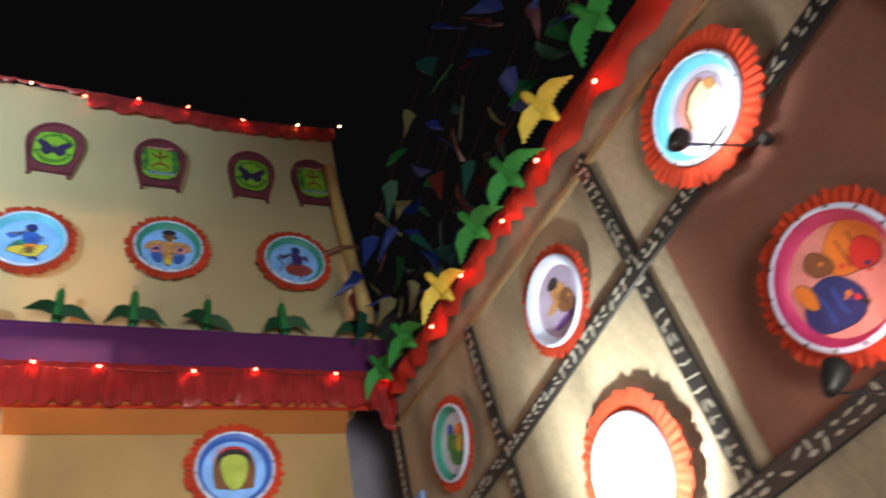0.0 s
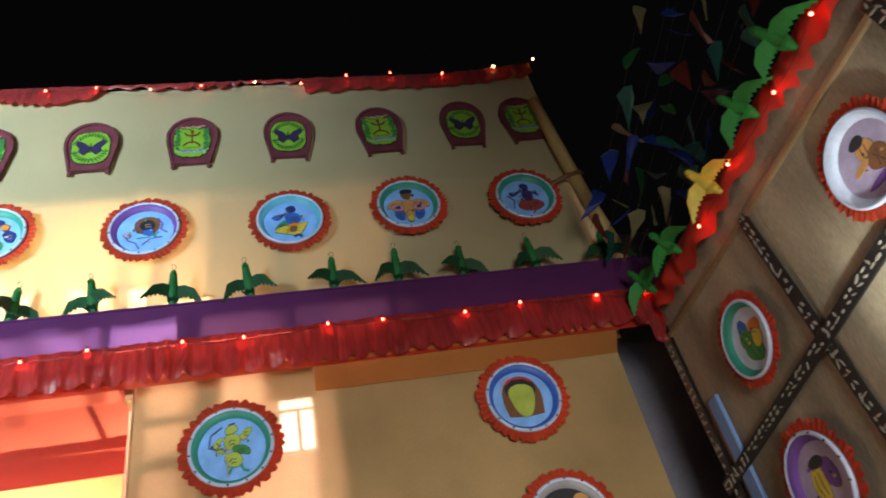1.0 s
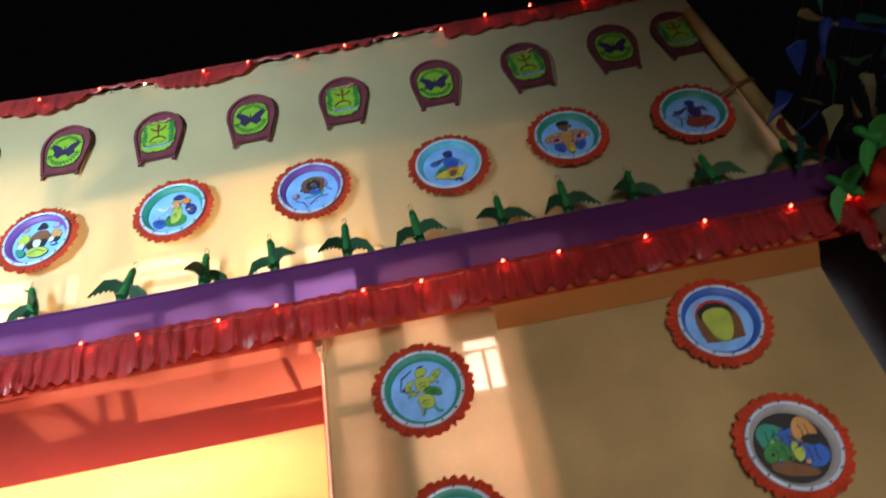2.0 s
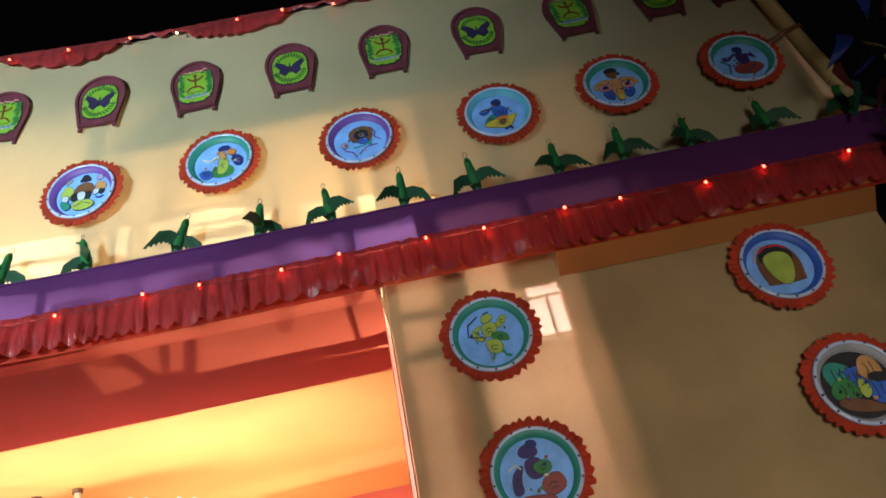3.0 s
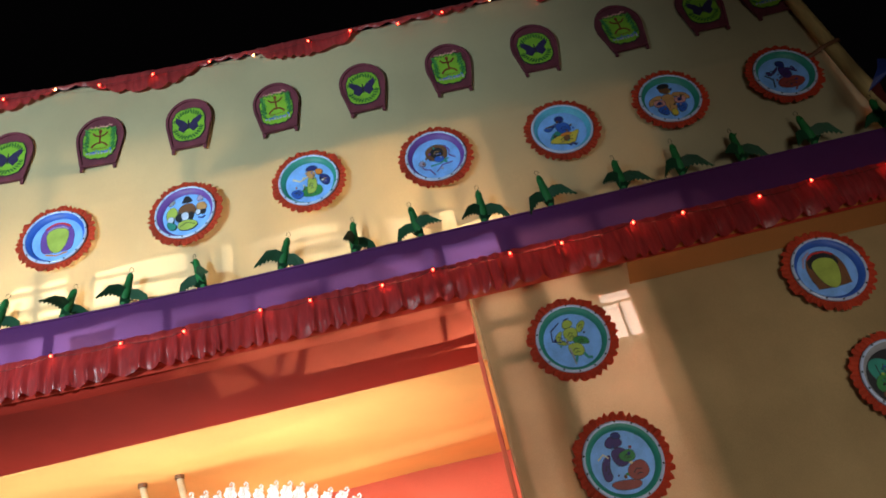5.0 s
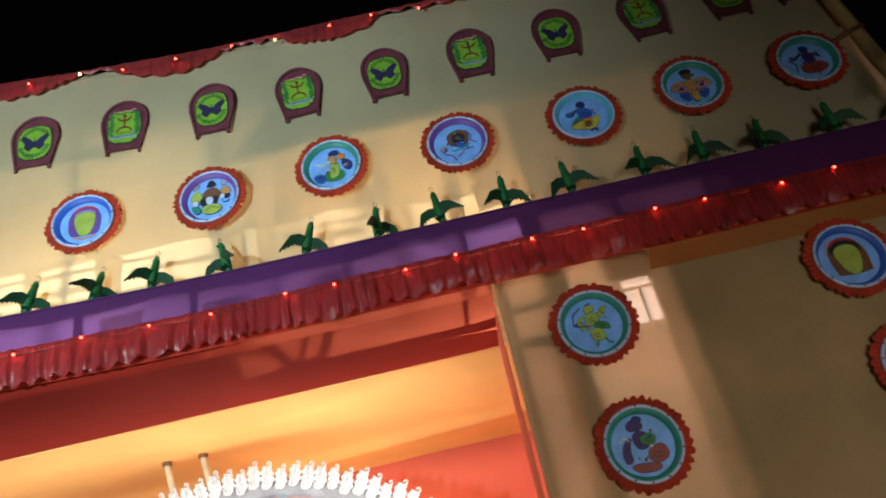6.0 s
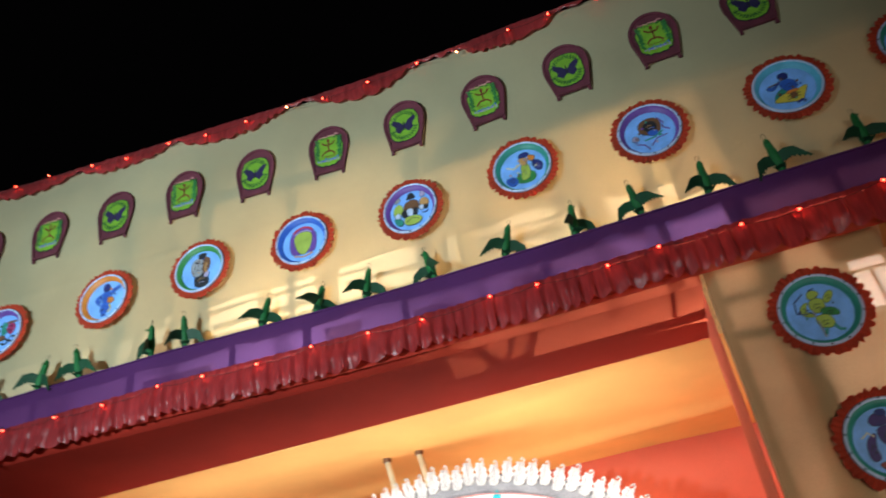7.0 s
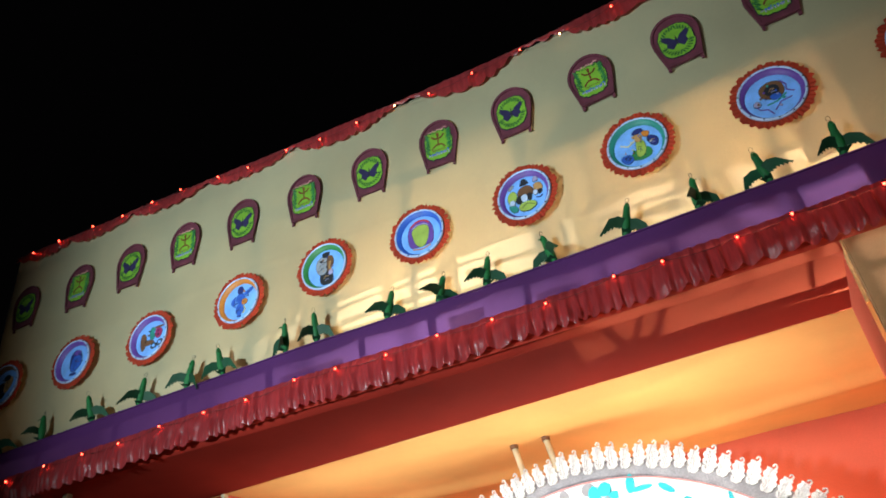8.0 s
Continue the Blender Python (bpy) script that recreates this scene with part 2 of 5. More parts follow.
def ledge(x):
    """How far the ledge has sunk towards the far end."""
    return -0.035 * max(0.0, -6.4 - x)


RIGHT_END, LEFT_END = -0.22, -10.02
BEAM_LOW, BEAM_TOP, BEAM_Y = 3.83, 4.07, -0.14
SOFFIT_Z = 3.58

tagged(part("ground", sheet(lambda u, v: (-400 + 800 * u, -400 + 800 * v, 0.0), 8, 8), EARTH), "trodden brown earth of the dark court", "ground", kind="structure")


def upper_cloth(u, v):
    x = RIGHT_END + (LEFT_END - RIGHT_END) * u + (0.06 - 0.05 * v if u < 0.02 else 0)
    low = BEAM_TOP - 0.02 + ledge(x)
    z = low + (top_z(x) - low) * v
    sag = 0.012 * wave(x, 0.9, z * 0.7) + 0.006 * wave(x, 3.0, z * 1.3)
    seam = 0.006 * math.exp(-((z - 5.0 - 0.03 * wave(x, 0.8)) / 0.018) ** 2)
    return (x, front(x) + 0.004 + sag - seam, z)


tagged(part("wall_front_upper", sheet(upper_cloth, 260, 70), CREAM, smooth=True), "cream cloth stretched over a timber frame, lit from behind", "wall", kind="structure")


def fascia(u, v):
    x = -0.02 + (LEFT_END + 0.0) * u
    return (x, front(x) + BEAM_Y + 0.004 * wave(x, 2, v), BEAM_LOW - 0.02 + ledge(x) + (BEAM_TOP - BEAM_LOW + 0.02) * v)


tagged(part("trim_purple_fascia", sheet(fascia, 140, 4), PURPLE, smooth=True), "purple translucent cloth band over a timber ledge", "trim", kind="structure")
tagged(part("trim_ledge_top", sheet(lambda u, v: (-0.02 + LEFT_END * u, front(-0.02 + LEFT_END * u) + BEAM_Y - 0.003 + (0.137 if v > 0.5 else 0), BEAM_TOP + 0.002 + ledge(LEFT_END * u)), 60, 1, 0.012), PURPLE), "purple cloth-covered ledge on which paper birds sit", "trim", kind="structure")


def red_backing(u, v):
    x = -0.1 + (LEFT_END + 0.1) * u
    return (x, front(x) + BEAM_Y + 0.02, SOFFIT_Z + 0.03 + (BEAM_LOW - 0.022 + ledge(x) - SOFFIT_Z - 0.03) * v)


tagged(part("trim_red_backing", sheet(red_backing, 60, 2), RED_CLOTH), "red cloth backing behind the satin frill", "trim", kind="structure")


def soffit(u, v):
    x = -3.0 + (LEFT_END + 3.0) * u
    y0 = front(x) + BEAM_Y + 0.03
    y = y0 + (0.77 - y0) * v
    return (x, y - (0.035 if v < 0.01 else 0), SOFFIT_Z + 0.08 * max(0.0, 1 - v * 20) + 0.008 * math.sin(math.pi * v) * wave(x, 0.7, 5))


tagged(part("soffit_red", sheet(soffit, 90, 40), RED_CLOTH, smooth=True), "red cloth soffit over the entrance, frame shadows showing through", "soffit", kind="structure")


tagged(part("soffit_strip", sheet(lambda u, v: (-0.22 - 2.775 * u, -0.112 + 0.112 * v, SOFFIT_Z + 0.15), 30, 2), RED_CLOTH), "red cloth underside of the ledge", "soffit", kind="structure")


def lower_panel(x0, x1):
    def fn(u, v):
        x, z = x0 + (x1 - x0) * u, (3.72 if x0 > -4 else 3.56) * v
        return (x, front(x) + 0.002 + 0.008 * wave(x, 1.3, z * 0.8), z)
    return sheet(fn, 60, 60)


tagged(part("wall_front_lower", lower_panel(-2.97, -0.38), TAN, smooth=True), "tan cloth panel beside the entrance, backlit with frame shadows", "wall", kind="structure")
tagged(part("wall_front_lower_far", lower_panel(LEFT_END, -9.22), TAN, smooth=True), "tan cloth panel at the far side of the entrance", "wall", kind="structure")
tagged(part("trim_orange_strip", sheet(lambda u, v: (-0.385 - 1.69 * u, -0.010 - 0.128 * v - 0.006 * wave(u * 8, 1), 3.525 + 0.12 * v), 30, 4), ORANGE_CLOTH), "orange cloth strip along the panel top", "trim", kind="structure")
# edge battens of the tan panel
tagged(part("trim_panel_edge", boxed(-2.981, -2.974, -0.006, 0.03, 0, 3.70), TAN), "folded cloth hem at the panel edge", "trim", kind="structure")

# porch and shrine
tagged(part("wall_jamb", sheet(lambda u, v: (-3.0 - 0.0 * v, 0.035 + 0.735 * u, SOFFIT_Z * v), 6, 12, 0.004), CORAL), "red cloth jamb of the entrance", "wall", kind="structure")
tagged(part("wall_jamb_far", sheet(lambda u, v: (-9.21, front(-9.21) + 0.035 + 1.11 * u, SOFFIT_Z * v), 6, 12, 0.004), CORAL), "red cloth jamb of the entrance", "wall", kind="structure")


def shrine_ceiling(u, v):
    x, y = -2.6 - 6.0 * u, 0.772 + 2.4 * v
    fold = 0.05 * math.exp(-((y - 2.35 - 0.12 * math.sin(x * 0.9)) / 0.13) ** 2)
    return (x, y, SOFFIT_Z + 0.004 + 0.015 * math.sin(math.pi * min(1, v * 1.35)) - fold + 0.012 * wave(x, 1.1, y))


tagged(part("ceiling_shrine", sheet(shrine_ceiling, 90, 50, 0.004), YELLOW_CLOTH, smooth=True), "yellow orange cloth ceiling of the shrine with soft folds", "ceiling", kind="structure")
tagged(part("wall_back", sheet(lambda u, v: (-2.5 - 6.2 * u, 3.12 + 0.01 * wave(u * 6, 1, v), 3.62 * v), 30, 10, 0.004), CORAL, smooth=True), "coral red cloth back wall of the shrine", "wall", kind="structure")
tagged(part("wall_shrine_right", boxed(-2.62, -2.58, 0.78, 3.14, 0, 3.66), CORAL), "coral red cloth side wall of the shrine", "wall", kind="structure")
tagged(part("wall_shrine_left", boxed(-8.20, -8.16, 0.78, 3.14, 0, 3.66), CORAL), "coral red cloth side wall of the shrine", "wall", kind="structure")
tagged(part("wall_porch_back", boxed(-9.20, -8.16, 0.776, 0.80, 0, 3.574), RED_CLOTH), "red cloth closing the porch beside the shrine", "wall", kind="structure")
tagged(part("trim_shrine_edge", boxed(-8.158, -8.125, 0.74, 0.80, 0, 3.574, bevel=0.004), paint("cream")), "pale painted post at the shrine opening", "trim", kind="structure")
tagged(part("wall_attic_back", boxed(LEFT_END, -0.25, 1.75, 1.79, 3.75, 6.0), WOOD), "rough boards closing the hollow front", "wall", kind="structure")


tagged(part("roof", boxed(LEFT_END, -0.25, 0.10, 1.79, 6.02, 6.05), WOOD), "rough boards roofing the hollow front", "roof", kind="structure")
tagged(part("wall_attic_end", boxed(-0.29, -0.25, 0.10, 1.75, 3.75, 6.015), WOOD), "rough boards closing the end of the hollow front", "wall", kind="structure")
tagged(part("wall_attic_end_far", boxed(LEFT_END, LEFT_END + 0.04, 0.02, 1.75, 3.75, 6.015), WOOD), "rough boards closing the end of the hollow front", "wall", kind="structure")

# timber skeleton behind the cloth, which throws the shadows
skeleton = thing("timber_frame", "rough timber frame inside the hollow cloth front", "timber frame")


def timber(name, x0, x1, y0, y1, z0, z1):
    return part(name, boxed(x0, x1, y0, y1, z0, z1), WOOD, skeleton)


for px in (-0.6, -1.5, -2.26, -3.03, -3.55, -4.30, -4.72, -5.6, -6.25, -6.9, -7.8, -8.9, -9.85):
    timber("post", px - 0.026, px + 0.026, front(px) + 0.10, front(px) + 0.15, 0.0 if px > -2.0 or px < -8.5 else SOFFIT_Z + 0.125, 6.0)
for x0, x1, y in ((-5.2, -0.4, 0.16), (-7.4, -5.2, 0.0), (-9.95, -7.4, -0.165)):
    for pz, h in ((4.035, 0.05), (5.3, 0.03), (5.95, 0.03)):
        timber("rail", x0, x1, y, y + 0.04, pz - h, pz + h * 0.8)
# unseen boards added to keep lamplight off the upper cloth
timber("loft_baffle", -9.8, -4.6, 0.34, 1.7, 4.98, 5.0)
timber("loft_baffle", -4.6, -0.4, 0.085, 1.7, 4.98, 5.0)
# unseen planks added under the lamps so the soffit below stays dark
far = [-4.62 - 0.4 * k for k in range(14)]
part("floor_baffle", slab([(x, front(x) - 0.10) for x in far] + [(far[-1], 1.7), (far[0], 1.7)], 0.02, SOFFIT_Z + 0.10), WOOD, skeleton)
timber("floor_baffle", -4.62, -3.02, 0.50, 1.7, SOFFIT_Z + 0.10, SOFFIT_Z + 0.12)


def shadow_board(name, *corners):
    """Unseen boards cut as the soffit's shadow shapes; corners drawn slightly towards the lamp."""
    pts = [(x + 0.012 * (-3.7 - x), y + 0.012 * (0.62 - y)) for x, y in corners]
    return part(name, slab(pts, 0.005, SOFFIT_Z + 0.007), WOOD, skeleton)


shadow_board("soffit_mask", (-4.70, 0.345), (-4.606, 0.345), (-4.398, 0.308), (-4.35, 0.236), (-4.10, 0.235), (-4.087, 0.304), (-3.16, 0.312), (-2.99, 0.285), (-2.99, 0.44), (-3.55, 0.43), (-4.70, 0.46))
shadow_board("soffit_mask", (-4.95, 0.462), (-3.55, 0.432), (-2.99, 0.48), (-2.99, 0.76), (-4.95, 0.76))
shadow_board("soffit_mask", (-5.2, -0.055), (-4.555, -0.055), (-4.606, 0.343), (-5.2, 0.46))
shadow_board("brace", (-4.385, -0.055), (-4.315, -0.055), (-4.27, 0.23), (-4.36, 0.234))
shadow_board("stick", (-4.135, -0.055), (-4.09, -0.055), (-4.205, 0.233), (-4.26, 0.233))
shadow_board("stick", (-4.01, -0.055), (-3.955, -0.055), (-4.08, 0.30), (-4.13, 0.233))
shadow_board("stick", (-3.172, -0.055), (-3.14, -0.055), (-3.16, 0.31), (-3.19, 0.31))
for px, y in ((-2.66, 0.12), (-1.95, 0.05)):
    timber("post", px - 0.03, px + 0.03, y, y + 0.05, 0, SOFFIT_Z + 0.05)

# unseen sheets added behind the front; their gaps shape where the lamps glare
PALE_MASK = material("pale_light_mask", (0.52, 0.44, 0.30), 0.85, big=(1.3, 0.85, 1.1), fine=(160, 0.93, 1.05), through=0.72, tint=(0.92, 0.76, 0.50), spec=0.2)
THICK_MASK = material("thick_light_mask", (0.46, 0.37, 0.26), 0.85, big=(1.3, 0.85, 1.1), fine=(160, 0.93, 1.05), through=0.45, tint=(0.72, 0.55, 0.38), spec=0.2)
DARK_MASK = material("brown_light_mask", (0.14, 0.09, 0.05), 0.85, through=0.12, spec=0.2)
BROWN_MASK = material("tan_light_mask", (0.30, 0.22, 0.13), 0.85, through=0.28, tint=(0.5, 0.36, 0.22), spec=0.2)
lining = thing("cloth_lining", "unseen sheets added behind the front to shape its backlight", "lining")


def mask_piece(x0, x1, z0, z1, mat=None, ragged=0.03, y=0.035):
    def fn(u, v):
        x = x0 + (x1 - x0) * u
        low = z0 + ledge(x) + ragged * (wave(x, 3.1, z0) + 0.5 * wave(x, 11, x0))
        return (x + ragged * 0.8 * wave(v * 2, 2.0, x0) * (u - 0.5) * 2, front(x) + y, low + ((z1 + ledge(x) if z1 < 5 else z1) - low) * v)
    return part("mask_sheet", sheet(fn, max(3, int(abs(x1 - x0) / 0.05)), 8), mat or PALE_MASK, lining)


# the dark and brown sheets hold the backlight off the right end
mask_piece(-0.30, -1.55, 4.06, 5.95, DARK_MASK, 0.0)
mask_piece(-1.552, -2.62, 4.06, 5.95, BROWN_MASK, 0.0)
mask_piece(-2.60, -2.94, 4.20, 5.95, THICK_MASK, 0.02, 0.038)
mask_piece(-2.87, -3.69, 4.33, 5.95, y=0.041)
mask_piece(-3.62, -6.64, 4.43, 5.95)
mask_piece(-6.57, -8.24, 4.36, 5.95, y=0.039)
mask_piece(-8.17, LEFT_END + 0.05, 4.10, 5.95)
for x0, x1, top in ((-3.36, -3.52, 4.36), (-4.22, -4.40, 4.46), (-4.47, -4.63, 4.46), (-5.25, -5.42, 4.46), (-6.22, -6.55, 4.46), (-6.75, -6.85, 4.4), (-7.25, -7.6, 4.4), (-5.75, -5.85, 4.46)):
    mask_piece(x0, x1, 4.09, top, ragged=0.02, y=0.03)
mask_piece(-3.7, -4.2, 4.23, 4.30, ragged=0.015, y=0.03)
mask_piece(-4.7, -5.2, 4.27, 4.32, ragged=0.015, y=0.03)
mask_piece(-5.45, -6.2, 4.22, 4.27, ragged=0.015, y=0.03)
mask_piece(-0.30, -1.75, SOFFIT_Z + 0.07, 4.05, DARK_MASK, 0.0, 0.05)
# strips added close behind the purple band, cut as its rail and post shadows
mask_piece(-0.25, -2.64, BEAM_LOW, 3.985, THICK_MASK, 0.012, BEAM_Y + 0.02)
mask_piece(-0.25, -2.64, 3.98, 4.065, DARK_MASK, 0.0, BEAM_Y + 0.024)
mask_piece(-2.63, LEFT_END + 0.1, BEAM_LOW + 0.15, 4.065, BROWN_MASK, 0.022, BEAM_Y + 0.02)
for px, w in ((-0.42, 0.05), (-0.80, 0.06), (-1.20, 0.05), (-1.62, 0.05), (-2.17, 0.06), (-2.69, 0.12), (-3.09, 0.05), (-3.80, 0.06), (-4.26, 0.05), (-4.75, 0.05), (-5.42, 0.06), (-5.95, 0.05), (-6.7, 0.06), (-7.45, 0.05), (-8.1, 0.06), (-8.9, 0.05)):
    mask_piece(px + w / 2, px - w / 2, BEAM_LOW - 0.02, 4.0, DARK_MASK, 0.0, BEAM_Y + 0.024)
mask_piece(-3.84, -4.02, BEAM_LOW - 0.02, 3.93, PALE_MASK, 0.02, BEAM_Y + 0.026)
mask_piece(-4.40, -4.70, BEAM_LOW - 0.02, 3.90, PALE_MASK, 0.02, BEAM_Y + 0.026)
mask_piece(-5.05, -5.30, BEAM_LOW - 0.02, 3.94, PALE_MASK, 0.02, BEAM_Y + 0.026)
mask_piece(-6.1, -6.6, BEAM_LOW - 0.02, 3.90, PALE_MASK, 0.02, BEAM_Y + 0.026)
# ragged strips added low behind the cream front to break up the glare
mask_piece(-3.0, -4.2, 4.335, 4.36, ragged=0.02, y=0.028)
mask_piece(-4.2, -6.5, 4.15, 4.185, ragged=0.03, y=0.028)
mask_piece(-5.0, -6.6, 4.36, 4.39, ragged=0.03, y=0.027)
# sheets added behind the tan panel; a gap leaves its bright window patch
mask_piece(-1.98, -0.40, 0.02, 3.715, DARK_MASK, 0.0, 0.03)
mask_piece(-2.106, -1.978, 0.02, 3.715, BROWN_MASK, 0.0, 0.03)
mask_piece(-2.94, -2.268, 0.02, 3.715, THICK_MASK, 0.0, 0.034)
mask_piece(-2.278, -2.102, 0.02, 3.22, THICK_MASK, 0.0, 0.03)
mask_piece(-2.278, -2.102, 3.42, 3.44, THICK_MASK, 0.0, 0.03)
mask_piece(-2.278, -2.102, 3.49, 3.715, THICK_MASK, 0.0, 0.03)
mask_piece(-2.185, -2.170, 3.22, 3.42, DARK_MASK, 0.0, 0.03)

# strips added behind the lit part of the panel, shaped as frame shadows
mask_piece(-2.972, -2.915, 0.02, 3.715, BROWN_MASK, 0.0, 0.024)
mask_piece(-2.91, -2.68, 3.45, 3.50, DARK_MASK, 0.006, 0.025)
mask_piece(-2.91, -2.68, 3.22, 3.285, DARK_MASK, 0.006, 0.025)
mask_piece(-2.69, -2.55, 3.47, 3.715, DARK_MASK, 0.006, 0.026)
mask_piece(-2.665, -2.58, 2.2, 3.10, DARK_MASK, 0.006, 0.026)
mask_piece(-2.34, -2.08, 3.51, 3.715, BROWN_MASK, 0.006, 0.026)

# side wall, facing the court
SIDE_X = -0.11


COLS = (-5.4, -4.35, -3.32, -2.27, -1.22, -0.16)


def band_z(k, y):
    """Height of the k-th row boundary of the side wall; the two upper bands slope along it."""
    return (0.0, 0.75, 1.45, 2.10 - 0.10 * (y + 1.2), 2.84 - 0.147 * (y + 1.25), 3.72)[k]


def side_panel(y0, y1, row, mat, label):
    def fn(u, v):
        y = y0 + (y1 - y0) * u
        z0, z1 = band_z(row, y) + 0.002, band_z(row + 1, y) - 0.002
        return (SIDE_X + 0.006 * wave(3 * u, 1.3, v * 2 + row), y, z0 + (z1 - z0) * v)
    return tagged(part("wall_side", sheet(fn, 16, 12), mat, smooth=True), label, "wall", kind="structure")


for i in range(5):
    for j in range(5):
        brown = (j == 3 and i in (2, 0)) or (j == 4 and i == 1) or (j == 2 and i in (1, 3))
        side_panel(COLS[i] + 0.002, COLS[i + 1] - (0.10 if brown else 0.002), j, SIDE_BROWN if brown else SIDE_TAN,
                   "red-brown cloth panel of the side wall" if brown else "pale tan mat panel of the side wall")
        if brown:
            side_panel(COLS[i + 1] - 0.098, COLS[i + 1] - 0.002, j, SIDE_TAN, "narrow pale tan strip of the side wall")
tagged(part("wall_side_core", boxed(-0.09, -0.03, -5.4, -0.16, 0, 3.70), WOOD), "timber core behind the side wall panels", "wall", kind="structure")
tagged(part("wall_tarpaulin", sheet(lambda u, v: (-0.5 + 2.0 * u, 0.62 + 0.02 * wave(u * 4, 1, v * 3), 4.86 * v), 16, 20, 0.004), TARP, smooth=True), "grey tarpaulin closing the gap beside the front", "wall", kind="structure")

# ---- painted plates ----
def ruffle_mesh(seed, radius=0.249):
    """A pleated crepe ring with a torn, toothed rim."""
    rng = random.Random(seed)
    n = 96
    bm = bmesh.new()
    rings = []
    gaps, at = set(), 0
    while at < n:
        gaps.add(at)
        at += rng.choice((2, 3, 3, 4, 5, 6))
    for k, base in enumerate((0.190, 0.216, radius)):
        ring = []
        for i in range(n):
            a = 2 * math.pi * i / n
            r = base
            if k == 2:
                r += (-0.011 if i in gaps else 0.005) + rng.uniform(-0.006, 0.006) - 0.003
            z = 0.036 + (0.007 * (i % 2) + 0.010 * rng.random() - 0.006 if k == 2 else 0.004 * (i % 2) * k)
            ring.append(bm.verts.new((r * math.cos(a), r * math.sin(a), z)))
        rings.append(ring)
    for a, b in zip(rings, rings[1:]):
        for i in range(n):
            j = (i + 1) % n
            bm.faces.new((a[i], b[i], b[j], a[j]))
    bm.normal_update()
    bmesh.ops.solidify(bm, geom=list(bm.faces), thickness=0.0015)
    return bm


def smooth_patch(pts, rounds=2):
    for _ in range(rounds):
        out = []
        for (ax, ay), (bx, by) in zip(pts, pts[1:] + pts[:1]):
            out += [(0.75 * ax + 0.25 * bx, 0.75 * ay + 0.25 * by), (0.25 * ax + 0.75 * bx, 0.25 * ay + 0.75 * by)]
        pts = out
    return pts


def outward(line):
    """Unit normals that point out of a closed outline."""
    area = sum(ax * by - bx * ay for (ax, ay), (bx, by) in zip(line, line[1:] + line[:1]))
    s = 1 if area > 0 else -1
    out = []
    for k in range(len(line)):
        (ax, ay), (bx, by) = line[k - 1], line[(k + 1) % len(line)]
        d = math.hypot(bx - ax, by - ay) or 1
        out.append((s * (by - ay) / d, -s * (bx - ax) / d))
    return out


def brush(pts, width, lift):
    """A painted line of even width through the points."""
    left, right = [], []
    for k, (x, y) in enumerate(pts):
        (ax, ay), (bx, by) = pts[max(k - 1, 0)], pts[min(k + 1, len(pts) - 1)]
        d = math.hypot(bx - ax, by - ay) or 1
        nx, ny = -(by - ay) / d * width / 2, (bx - ax) / d * width / 2
        left.append((x + nx, y + ny))
        right.append((x - nx, y - ny))
    return slab(left + right[::-1], lift, 0.0162)


